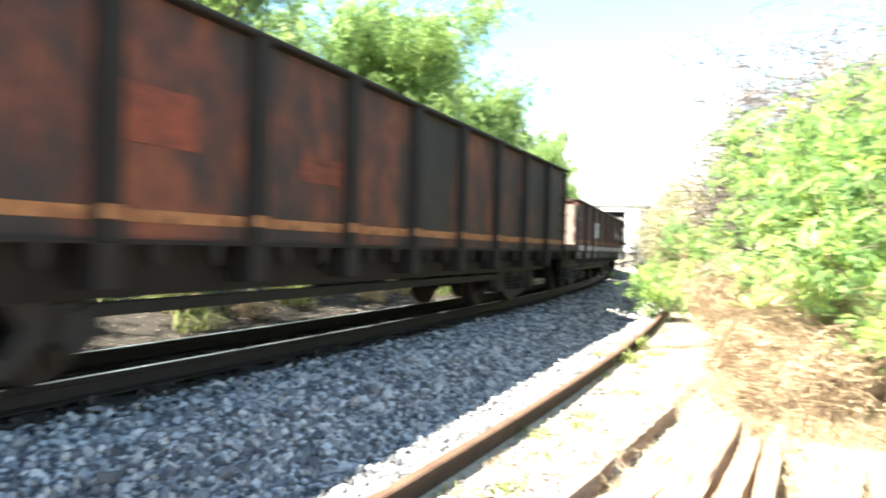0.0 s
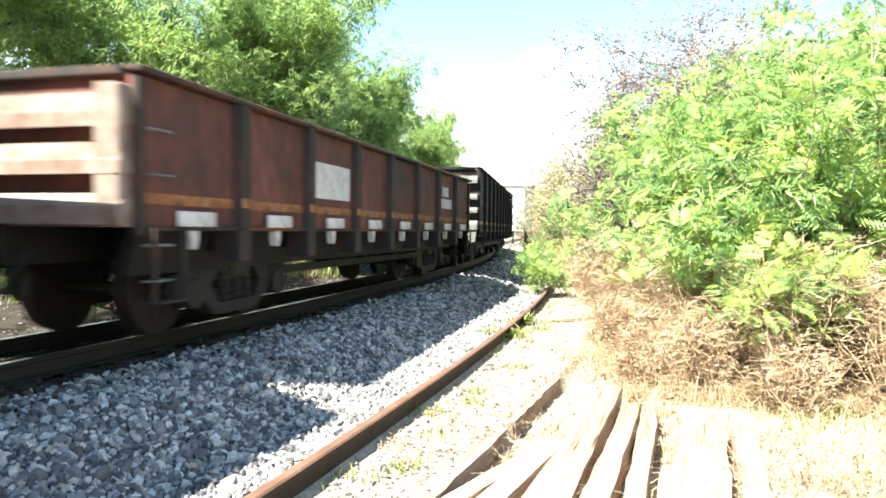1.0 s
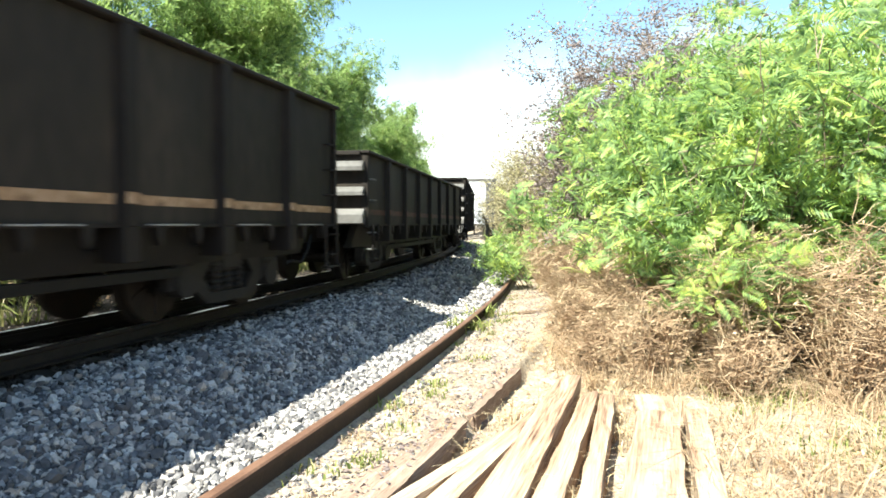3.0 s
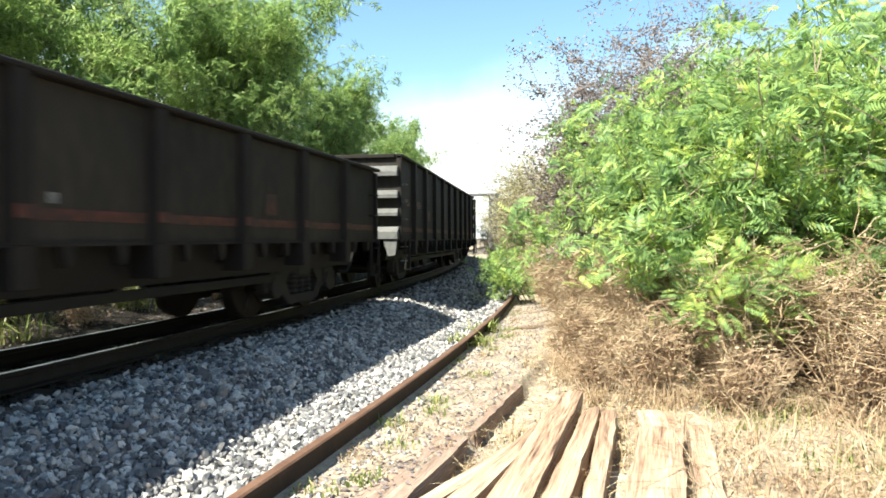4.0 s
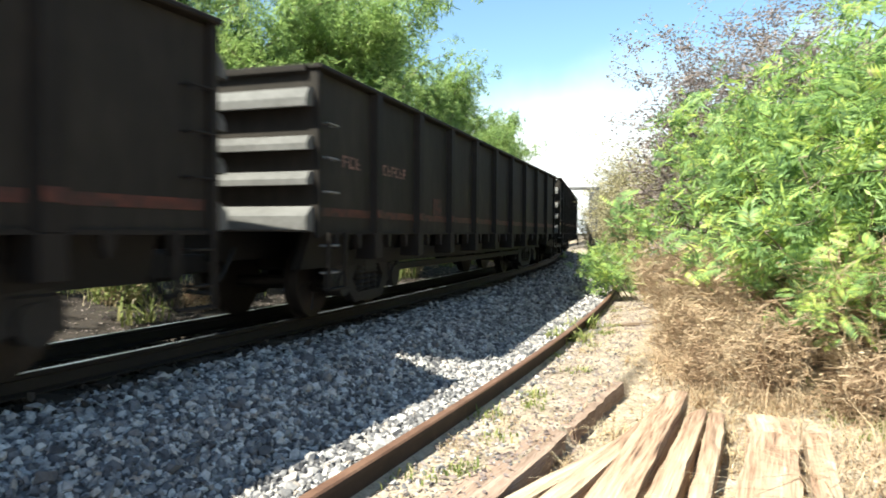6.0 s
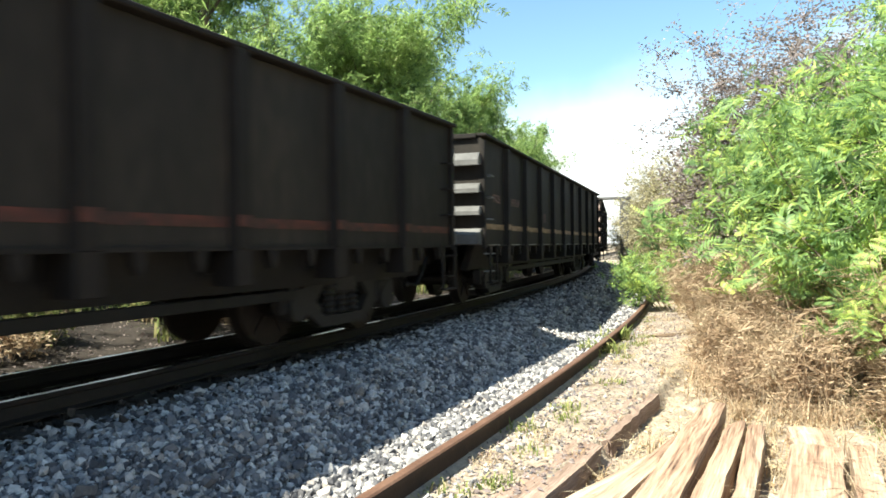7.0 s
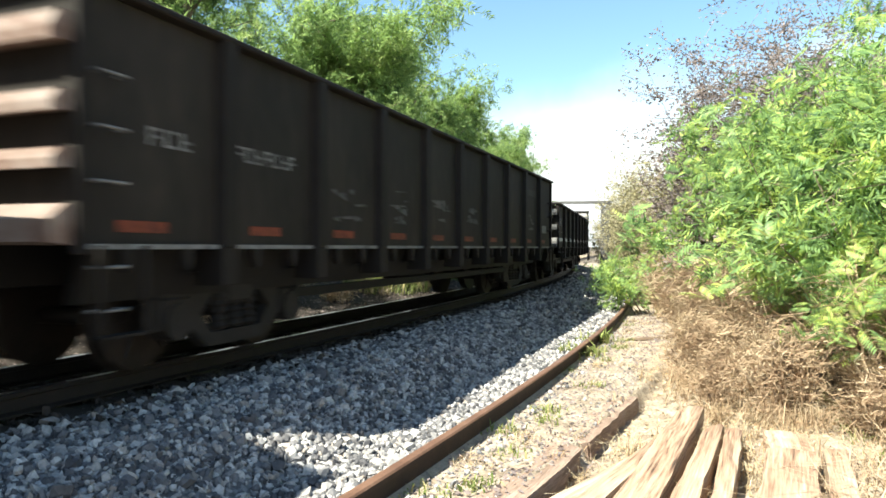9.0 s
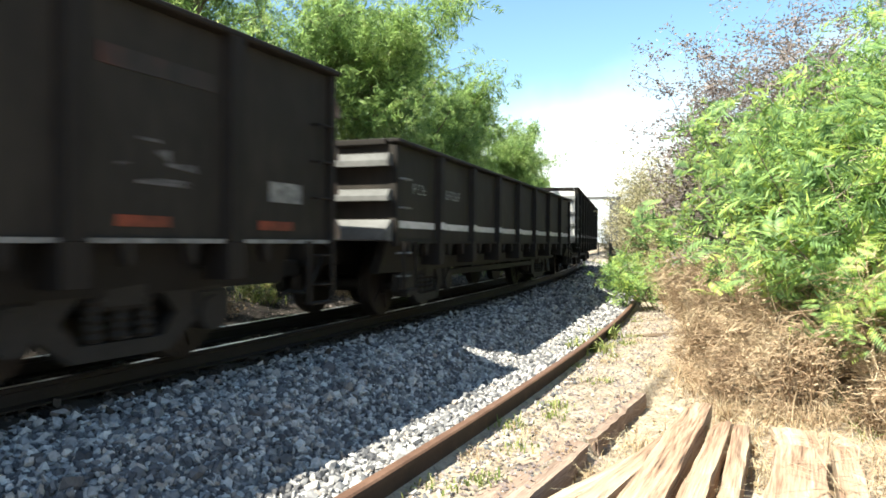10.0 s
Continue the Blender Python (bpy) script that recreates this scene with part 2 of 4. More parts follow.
def again(name, mesh, parent, m, label=""):
    """Another object on a mesh that is there already."""
    ob = new(name, mesh)
    ob.parent = parent
    ob.matrix_basis = m
    if label:
        ob["label"] = label
    return ob


def part_np(name, verts, faces, material, parent=None, label="", smooth=False):
    verts, faces = np.asarray(verts, np.float32), np.asarray(faces, np.int32)
    me = bpy.data.meshes.new(name)
    nf, k = faces.shape
    me.vertices.add(len(verts))
    me.vertices.foreach_set("co", verts.ravel())
    me.loops.add(nf * k)
    me.loops.foreach_set("vertex_index", faces.ravel())
    me.polygons.add(nf)
    me.polygons.foreach_set("loop_start", np.arange(0, nf * k, k, dtype=np.int32))
    me.update(calc_edges=True)
    me.materials.append(material)
    if not smooth:
        me.shade_flat()
    ob = new(name, me)
    if parent:
        ob.parent = parent
    if label:
        ob["label"] = label
    return ob


def box(bm, x0, x1, y0, y1, z0, z1, bevel=0.0):
    vs = [bm.verts.new(c) for c in ((x0, y0, z0), (x1, y0, z0), (x1, y1, z0), (x0, y1, z0), (x0, y0, z1), (x1, y0, z1), (x1, y1, z1), (x0, y1, z1))]
    fs = [bm.faces.new([vs[i] for i in q]) for q in ((3, 2, 1, 0), (4, 5, 6, 7), (0, 1, 5, 4), (1, 2, 6, 5), (2, 3, 7, 6), (3, 0, 4, 7))]
    if bevel:
        es = {e for f in fs for e in f.edges}
        bmesh.ops.bevel(bm, geom=list(es), offset=bevel, segments=1, affect="EDGES")


def prism(bm, profile, axis, a, b):
    """A profile (list of 2D points) pushed along an axis from a to b. x: points are (y, z); y: (x, z)."""
    def at(p, q):
        return (q, p[0], p[1]) if axis == "x" else (p[0], q, p[1])
    va = [bm.verts.new(at(p, a)) for p in profile]
    vb = [bm.verts.new(at(p, b)) for p in profile]
    n = len(profile)
    for i in range(n):
        bm.faces.new((va[i], va[(i + 1) % n], vb[(i + 1) % n], vb[i]))
    bm.faces.new(va[::-1])
    bm.faces.new(vb)
    bmesh.ops.recalc_face_normals(bm, faces=bm.faces[:])


def cyl(bm, p, q, r, n=10, r2=None):
    p, q = Vector(p), Vector(q)
    m = Matrix.Translation((p + q) / 2) @ (q - p).to_track_quat("Z", "Y").to_matrix().to_4x4()
    bmesh.ops.create_cone(bm, cap_ends=True, segments=n, radius1=r, radius2=r if r2 is None else r2, depth=(q - p).length, matrix=m)


# ---- the track's plan: s metres along the rail on which the train runs, off metres to its right ----
TRACK_K, TRACK_X = 0.00612, -4.949
SIDE_K, SIDE_HEAD, SIDE_X = 0.00939, 0.3136, -1.929
RAIL_TOP = 0.17
# The verge (all that lies right of the ballast) is drawn on a plan of its own and enlarged about EYE to fit the
# camera's view.
EYE, GROW = Vector((-0.02, 0.0, 1.214)), 1.26
EYE_SCALE = Matrix.Translation(EYE) @ Matrix.Scale(GROW, 4) @ Matrix.Translation(-EYE)
SIDE_SCALED = (SIDE_K / GROW, SIDE_HEAD, EYE.x + GROW * (SIDE_X - EYE.x))


def to_verge(ob):
    """Enlarges a thing drawn on the verge's plan about EYE, so that it fits the camera's view."""
    if ob.type == "MESH" and not ob.matrix_basis.to_translation().length:
        ob.data.transform(EYE_SCALE)
    else:
        m = ob.matrix_basis.copy()
        m.translation = EYE_SCALE @ m.translation
        ob.matrix_basis = m
        for o in [ob, *ob.children]:
            if o.type == "MESH":
                o.data.transform(Matrix.Scale(GROW, 4))
    return ob


def plan(s, off=0.0, k=TRACK_K, hd=HEAD0, x0=TRACK_X):
    th = hd - k * s
    return (x0 + (math.cos(th) - math.cos(hd)) / k + off * math.cos(th), (math.sin(hd) - math.sin(th)) / k - off * math.sin(th), th)


def plan_np(s, off, k=TRACK_K, hd=HEAD0, x0=TRACK_X):
    th = hd - k * s
    return x0 + (np.cos(th) - np.cos(hd)) / k + off * np.cos(th), (np.sin(hd) - np.sin(th)) / k - off * np.sin(th)


def plan_inv(x, y, k=TRACK_K, hd=HEAD0, x0=TRACK_X):
    vx, vy = x - (x0 - np.cos(hd) / k), y - np.sin(hd) / k
    return (hd - np.arctan2(-vy, vx)) / k, np.hypot(vx, vy) - 1 / k


def verge_z(x, y):
    """Height of the soil beside the old rail, on the verge's plan."""
    _, o2 = plan_inv(x, y, SIDE_K, SIDE_HEAD, SIDE_X)
    side_ = (x + 0.585) * 0.9415 - (y - 2.4) * 0.337        # metres to the right of the buried timber edge
    fade = np.clip((7.8 - y) / 1.4, 0, 1)
    return np.interp(o2, [0.0, 0.12, 0.5, 0.8, 3, 9, 60], [-0.145, -0.14, -0.112, -0.10, -0.06, 0.2, 0.9]) + np.interp(side_, [-0.02, 0.03, 0.5, 3], [0, -0.15, -0.15, -0.1]) * (0.25 + 0.75 * fade)


def ground_z(x, y):
    """Height of the ground: raised bed of the running track, ballast shoulder falling to the old rail, soil, lower verge."""
    _, off = plan_inv(x, y)
    _, o2 = plan_inv(x, y, *SIDE_SCALED)
    z = np.interp(off, [-60, -9, -4.0, -2.2, -1.3, 0.25, 1.05, 1.35, 1.95, 2.5, 3.2], [0.9, 0.75, 0.30, 0.02, -0.05, -0.05, -0.075, -0.14, -0.41, -0.44, -0.46])
    z = np.where((o2 > -0.5) & (o2 <= 0.0), np.maximum(z, np.interp(o2, [-0.5, -0.25, -0.08, 0], [-0.47, -0.425, -0.41, -0.46])), z)
    soil = EYE.z + GROW * (verge_z(EYE.x + (x - EYE.x) / GROW, y / GROW) - EYE.z)
    return np.where(o2 > 0.0, soil, z)


# ---- ground ----
def build_ground():
    so = np.unique(np.concatenate([np.arange(-30, -4, 2.0), np.arange(-4, 20, 0.25), np.arange(20, 70, 1.0)]))
    oo = np.unique(np.concatenate([np.arange(-30, -6, 2.0), np.arange(-6, 2.6, 0.1), np.arange(2.6, 5.6, 0.04), np.arange(5.6, 9, 0.12), np.arange(9, 31, 2.0)]))
    S, O = np.meshgrid(so, oo, indexing="ij")
    X, Y = plan_np(S, O)
    Z = ground_z(X, Y)
    rng = np.random.default_rng(5)
    near = (np.abs(O - 1) < 8)
    Z = Z + rng.normal(0, 0.006, Z.shape) * near + 0.02 * np.sin(X * 2.1 + Y * 1.3) * np.sin(Y * 1.7 - X) * (O > 4.3)
    n, m = S.shape
    V = np.stack([X, Y, Z], -1).reshape(-1, 3)
    idx = np.arange(n * m).reshape(n, m)
    F = np.stack([idx[:-1, :-1], idx[:-1, 1:], idx[1:, 1:], idx[1:, :-1]], -1).reshape(-1, 4)
    # skirts out to the horizon
    ring = np.concatenate([idx[0, :], idx[1:, -1], idx[-1, -2::-1], idx[-2:0:-1, 0]])
    c = V[ring].mean(0)
    d = V[ring] - c
    d[:, 2] = 0
    far = c + d / np.linalg.norm(d, axis=1)[:, None] * 2500
    far[:, 2] = 0.5
    base = len(V)
    V = np.concatenate([V, far])
    k = len(ring)
    a = np.arange(k)
    F2 = np.stack([ring[a], ring[(a + 1) % k], base + (a + 1) % k, base + a], -1)
    ob = part_np("ground", V, np.concatenate([F, F2]), M["soil"], smooth=True)
    ob.data.materials.append(M["ballast"])
    ob.data.materials.append(M["dark_fines"])
    cen = V[np.concatenate([F, F2])].mean(1)
    s_, o_ = plan_inv(cen[:, 0], cen[:, 1])
    # index 2, the shade-darkened bed, reaches over the far bank too
    ob.data.polygons.foreach_set("material_index", (((o_ > -6.0) & (plan_inv(cen[:, 0], cen[:, 1], *SIDE_SCALED)[1] < 0.02)).astype(np.int32) + ((o_ > -6.0) & (o_ < 0.5))) * (np.arange(len(cen)) < len(F)))
    tagged(ob, "dry sandy soil with a grey ballast bed under the tracks", "ground", kind="structure")


def stones(count, s0, s1, o0, o1, size, seed, name, label, material=None):
    """Crushed stones as one heap: rough lumps half sunk in the bed."""
    rng = np.random.default_rng(seed)
    bm = bmesh.new()
    bmesh.ops.create_icosphere(bm, subdivisions=1, radius=1.0)
    base = np.array([v.co[:] for v in bm.verts])
    fc = np.array([[v.index for v in f.verts] for f in bm.faces])
    bm.free()
    kinds = []
    for _ in range(24):
        b = base * rng.uniform(0.55, 1.2, (len(base), 1)) * rng.uniform(0.55, 1.25, 3)
        kinds.append(b)
    kinds = np.array(kinds)
    s, o = rng.uniform(s0, s1, count), rng.uniform(o0, o1, count)
    x, y = plan_np(s, o)
    on_verge = o0 > 2.9
    keep = plan_inv(x, y, SIDE_K, SIDE_HEAD, SIDE_X)[1] > 0.09 if on_verge else plan_inv(x, y, *SIDE_SCALED)[1] < -0.07
    x, y = x[keep], y[keep]
    count = len(x)
    z = verge_z(x, y) if on_verge else ground_z(x, y)
    q = rng.normal(size=(count, 4))
    q /= np.linalg.norm(q, axis=1)[:, None]
    w, a, b, c = q.T
    R = np.stack([1 - 2 * (b * b + c * c), 2 * (a * b - c * w), 2 * (a * c + b * w), 2 * (a * b + c * w), 1 - 2 * (a * a + c * c), 2 * (b * c - a * w),
                  2 * (a * c - b * w), 2 * (b * c + a * w), 1 - 2 * (a * a + b * b)], -1).reshape(-1, 3, 3)
    size_ = size * rng.lognormal(0, 0.28, count)
    V = np.einsum("nij,nkj->nki", R, kinds[rng.integers(0, 24, count)]) * size_[:, None, None]
    V[..., 0] += x[:, None]
    V[..., 1] += y[:, None]
    V[..., 2] += (z + size_ * rng.uniform(-0.1, 0.75, count))[:, None]
    F = fc[None] + (np.arange(count) * len(base))[:, None, None]
    ob = part_np(name, V.reshape(-1, 3), F.reshape(-1, 3), material or M["stone"])
    if on_verge:
        to_verge(ob)
    tagged(ob, label, "ballast", kind="stuff")


RAIL_PROFILE = [(-0.062, 0.0), (0.062, 0.0), (0.062, 0.012), (0.012, 0.03), (0.009, 0.115), (0.034, 0.128), (0.035, 0.155), (0.026, 0.165), (-0.026, 0.165), (-0.035, 0.155), (-0.034, 0.128), (-0.009, 0.115), (-0.012, 0.03), (-0.062, 0.012)]


def rail_line(name, s0, s1, step, z, label, off=0.0, curve=(TRACK_K, HEAD0, TRACK_X), wobble=0.0, material=None):
    ss = np.arange(s0, s1 + step / 2, step)
    V, F = [], []
    n = len(RAIL_PROFILE)
    for i, s in enumerate(ss):
        for px, pz in RAIL_PROFILE:
            x, y, _ = plan(s, off + px + wobble * math.sin(s * 0.9), *curve)
            V.append((x, y, z + pz))
    for i in range(len(ss) - 1):
        for j in range(n):
            a, b = i * n + j, i * n + (j + 1) % n
            F.append((a, b, b + n, a + n))
    ob = part_np(name, V, F, material or M["rail"])
    ob.data.materials.append(M["polished"] if material else M["rail_head"])
    ob.data.materials.append(material or M["sunlit_foot"])
    for f in ob.data.polygons:
        k = f.index % n
        f.material_index = 1 if k in ((7,) if material else (6, 7, 8)) else 2 if k in (1, 2) else 0
    tagged(ob, label, "rail", kind="structure")
    return ob


def sleepers():
    bm = bmesh.new()
    box(bm, -0.86, 0.86, -0.11, 0.11, -0.16, -0.02, 0.012)
    first = part("sleeper", bm, M["sleeper"])
    first.matrix_basis = pose(0, 0, -50)
    me = first.data
    bpy.data.objects.remove(first)
    track = new("running_track_sleepers")
    tagged(track, "dark weathered wooden sleepers of the running track", "sleepers", kind="structure")
    for i in range(130):
        s = -12 + i * 0.56
        x, y, th = plan(s, -0.5)
        ob = new("sleeper", me)
        ob.parent = track
        ob.matrix_basis = pose(x, y, 0.002, 0, 0, -math.degrees(th) + random.uniform(-1.2, 1.2))


# ---- wagons ----
CACHE = {}


def cached(key, build):
    if key not in CACHE:
        bm = bmesh.new()
        build(bm)
        me = bpy.data.meshes.new(key)
        bm.normal_update()
        bm.to_mesh(me)
        bm.free()
        CACHE[key] = me
    return CACHE[key]


def with_mat(key, build, material):
    k = key + "/" + material.name
    if k not in CACHE:
        me = cached(key, build).copy()
        me.materials.append(material)
        CACHE[k] = me
    return CACHE[k]


HALF = 1.35     # half the body's width


def b_wheelset(bm):
    for sx in (-1, 1):
        cyl(bm, (sx * 0.47, 0, 0), (sx * 0.60, 0, 0), 0.42, 28)
        cyl(bm, (sx * 0.44, 0, 0), (sx * 0.47, 0, 0), 0.445, 28)
        cyl(bm, (sx * 0.60, 0, 0), (sx * 0.66, 0, 0), 0.13, 14)
        for a in range(5):      # ribs of the wheel's disc
            c, s = math.cos(a * 1.2566), math.sin(a * 1.2566)
            cyl(bm, (sx * 0.605, 0.12 * c, 0.12 * s), (sx * 0.605, 0.34 * c, 0.34 * s), 0.022, 6)
    cyl(bm, (-0.82, 0, 0), (0.82, 0, 0), 0.075, 12)


def b_sideframe(bm):
    prof = [(-1.08, 0.36), (-1.08, 0.60), (-0.95, 0.66), (-0.62, 0.66), (-0.45, 0.80), (0.45, 0.80), (0.62, 0.66), (0.95, 0.66), (1.08, 0.60), (1.08, 0.36),
            (0.68, 0.36), (0.42, 0.16), (-0.42, 0.16), (-0.68, 0.36)]
    outer = prof
    inner = [(-0.36, 0.28), (-0.50, 0.46), (-0.36, 0.62), (0.36, 0.62), (0.50, 0.46), (0.36, 0.28)]
    # a ring of quads between the outline and the opening, pushed out to a plate
    def ring(x):
        return [bm.verts.new((x, p[0], p[1])) for p in outer], [bm.verts.new((x, p[0], p[1])) for p in inner]
    (oa, ia), (ob_, ib) = ring(-0.06), ring(0.06)
    n, m = len(outer), len(inner)
    order = [1, 1, 1, 2, 2, 3, 3, 4, 4, 4, 5, 5, 0, 0]
    for oo, ii, flip in ((oa, ia, False), (ob_, ib, True)):
        for i in range(n):
            j = (i + 1) % n
            q = [oo[i], oo[j]]
            a, b = order[i], order[j]
            q += [ii[b], ii[a]] if a != b else [ii[a]]
            bm.faces.new(q[::-1] if flip else q)
    for i in range(n):
        bm.faces.new((oa[i], oa[(i + 1) % n], ob_[(i + 1) % n], ob_[i]))
    for i in range(m):
        bm.faces.new((ia[i], ia[(i + 1) % m], ib[(i + 1) % m], ib[i]))
    bmesh.ops.recalc_face_normals(bm, faces=bm.faces[:])
    for sy in (-0.85, 0.85):    # axle boxes
        cyl(bm, (-0.10, sy, 0.42), (0.12, sy, 0.42), 0.15, 14)
        box(bm, -0.09, 0.09, sy - 0.17, sy + 0.17, 0.40, 0.62, 0.02)


def b_springs(bm):
    n, last = 10, None
    for i in range(11):      # coils as one ribbed body
        r, z = (0.088 if i % 2 else 0.062), 0.29 + i * 0.033
        ring = [bm.verts.new((r * math.cos(2 * math.pi * k / n), r * math.sin(2 * math.pi * k / n), z)) for k in range(n)]
        if last:
            for k in range(n):
                bm.faces.new((last[k], last[(k + 1) % n], ring[(k + 1) % n], ring[k]))
        last = ring


def b_bolster(bm):
    box(bm, -1.0, 1.0, -0.2, 0.2, 0.52, 0.82, 0.03)
    cyl(bm, (0, 0, 0.8), (0, 0, 0.92), 0.2, 14)
    for sy in (-0.55, 0.55):
        cyl(bm, (-0.7, sy, 0.36), (0.7, sy, 0.36), 0.05, 8)


def add_bogie(wagon, y, turn, wheels):
    bolster = again("bogie", with_mat("bolster", b_bolster, M["bogie"]), wagon, pose(0, y, 0, 0, 0, turn), "dusty dark cast-steel bogie")
    for sx in (-1, 1):
        again("side_frame", with_mat("sideframe", b_sideframe, M["bogie"]), bolster, pose(sx * 0.90, 0, 0))
        for y2 in (-0.22, 0.0, 0.22):
            again("spring", with_mat("spring", b_springs, M["bogie"]), bolster, pose(sx * 0.90, y2, 0))
    for sy in (-0.85, 0.85):
        wheels.append((again("wheelset", with_mat("wheelset", b_wheelset, M["wheel"]), bolster, pose(0, sy, 0.43)), sy))


def rib_profile(z0, z1, deep):
    """A pressed stiffener of the end wall: sloping top, upright face, short underside; points are (y, z)."""
    return [(0.0, z0 + 0.02), (-deep, z0), (-deep, z0 + 0.4 * (z1 - z0)), (-deep * 0.62, z1 - 0.02), (0.0, z1)]


def make_wagon(length, top, panels, body, posts, stripe, stripe_z, ends, label, marks=None, lugs=None, low=False, bracket=False, flange=None, plated=False):
    """An open gondola wagon. x to the right of the track, y along it (the leading end is at -y), z up from the rail head."""
    w = new("gondola_wagon")
    tagged(w, label, "wagon", "wagons of the freight train")
    L = length / 2
    bot = 1.05
    # shell: floor, two sides, two ends, with thickness
    bm = bmesh.new()
    box(bm, -HALF, -HALF + 0.05, -L, L, bot, top - 0.06)
    part("side_wall", bm, body, w)
    bm = bmesh.new()
    box(bm, HALF - 0.05, HALF, -L, L, bot, top - 0.06)
    part("side_wall", bm, body, w)
    for sx in (-1, 1):      # dark skirts added to fill the shaded openings below the floor
        bm = bmesh.new()
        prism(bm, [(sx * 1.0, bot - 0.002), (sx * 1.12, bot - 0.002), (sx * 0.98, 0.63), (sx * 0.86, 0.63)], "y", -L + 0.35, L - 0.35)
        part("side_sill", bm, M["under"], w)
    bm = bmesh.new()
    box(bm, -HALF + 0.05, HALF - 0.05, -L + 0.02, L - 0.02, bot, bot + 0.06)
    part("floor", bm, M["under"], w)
    for sy in (-1, 1):
        bm = bmesh.new()
        y0 = sy * (L - 0.06)
        box(bm, -HALF + 0.051, HALF - 0.051, min(y0, y0 + sy * 0.05), max(y0, y0 + sy * 0.05), bot + 0.061, top - 0.07)
        part("end_wall", bm, M["wagon_black"] if ends is M["white"] else body, w)
    # rim round the top
    bm = bmesh.new()
    for sx in (-1, 1):
        box(bm, min(sx * (HALF - 0.07), sx * (HALF + 0.092)), max(sx * (HALF - 0.07), sx * (HALF + 0.092)), -L - 0.03, L + 0.03, top - 0.05, top, 0.012)
    for sy in (-1, 1):
        box(bm, -HALF + 0.07, HALF - 0.07, min(sy * (L - 0.07), sy * (L + 0.06)), max(sy * (L - 0.07), sy * (L + 0.06)), top - 0.08, top - 0.003, 0.012)
    part("top_rim", bm, posts, w)
    # side posts, each a hat section that reaches below the floor
    pitch = length / panels
    def b_post(bm, h=top):
        prof = [(-0.105, 0.0), (-0.075, 0.085), (0.075, 0.085), (0.105, 0.0)]
        va = [bm.verts.new((p[1], p[0], bot - 0.02)) for p in prof]
        vb = [bm.verts.new((p[1], p[0], h - 0.052)) for p in prof]
        for i in range(4):
            bm.faces.new((va[i], va[(i + 1) % 4], vb[(i + 1) % 4], vb[i]))
        bm.faces.new(va[::-1]); bm.faces.new(vb)
        # the foot, narrower, down to the sill
        box(bm, -0.20, 0.08, -0.10, 0.10, 0.72, bot - 0.02, 0.008)
        bmesh.ops.recalc_face_normals(bm, faces=bm.faces[:])
    key = "post_low" if low else "post_tall"
    for i in range(1, panels):
        for sx in (1, -1):
            again("side_post", with_mat(key, b_post, posts), w, pose(sx * (HALF + 0.001), -L + i * pitch, 0, 0, 0, 0 if sx > 0 else 180))
    # corner posts
    def b_corner(bm, h=top):
        box(bm, -0.03, 0.03, -0.09, 0.0, 0.98, h - 0.078, 0.008)
    for sy in (-1, 1):
        for sx in (-1, 1):
            again("corner_post", with_mat(key + "_corner", b_corner, posts), w, pose(sx * (HALF + 0.02), sy * L + (0.09 if sy < 0 else 0), 0))
    # painted stripe along the side, set a little proud
    if stripe:
        def b_stripe(bm):
            box(bm, 0, 0.006, 0.11, pitch - 0.11, -0.044, 0.044)
        for i in range(panels):
            for sx in (1, -1):
                again("side_stripe", with_mat("stripe_low" if low else "stripe_tall", b_stripe, stripe), w,
                      pose(sx * (HALF + (0 if sx > 0 else 0.006)), -L + i * pitch, stripe_z))
        def b_stripe_post(bm):
            box(bm, 0, 0.005, -0.074, 0.074, -0.045, 0.05)
        for i in range(1, panels):
            again("side_stripe", with_mat("stripe_post", b_stripe_post, stripe), w, pose(HALF + 0.0865, -L + i * pitch, stripe_z + 0.01))
    # bottom flange and its hooks
    bm = bmesh.new()
    for sx in (-1, 1):
        box(bm, min(sx * HALF, sx * (HALF + 0.035)), max(sx * HALF, sx * (HALF + 0.035)), -L + 0.02, L - 0.02, bot - 0.035, bot)
    part("bottom_flange", bm, flange or posts, w)
    if stripe is M["yellow"]:     # pale strips painted where light slits through between the posts
        def b_slit(bm):
            box(bm, 0, 0.010, 0.24, pitch - 0.5, -0.007, 0.007)
        for i in range(panels):
            again("door_lip", with_mat("slit_low" if low else "slit_tall", b_slit, M["slit_light"]), w, pose(HALF + 0.0355, -L + i * pitch, bot - 0.012))
    def b_hook(bm):
        prism(bm, [(-0.055, 0.0), (0.055, 0.0), (0.04, -0.10), (0.015, -0.16), (-0.015, -0.16), (-0.04, -0.10)], "x", -0.06, 0.02)
    for i in range(panels):
        for f in ((0.5,) if lugs else (0.3, 0.7)):
            for sx in (1, -1):
                again("door_hook", with_mat("hook", b_hook, lugs or posts), w, pose(sx * (HALF + 0.012), -L + (i + f) * pitch, bot - 0.036))
    if lugs:        # pale plates under the stripe
        def b_plate(bm):
            box(bm, 0, 0.03, -0.26, 0.26, -0.06, 0.07, 0.006)
        for i in range(panels):
            again("hinge_plate", with_mat("hinge_plate", b_plate, lugs), w, pose(HALF + 0.036, -L + (i + 0.5) * pitch, bot + 0.06))
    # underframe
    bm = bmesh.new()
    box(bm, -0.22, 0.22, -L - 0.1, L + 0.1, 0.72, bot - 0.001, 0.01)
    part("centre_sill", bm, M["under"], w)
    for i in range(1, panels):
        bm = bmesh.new()
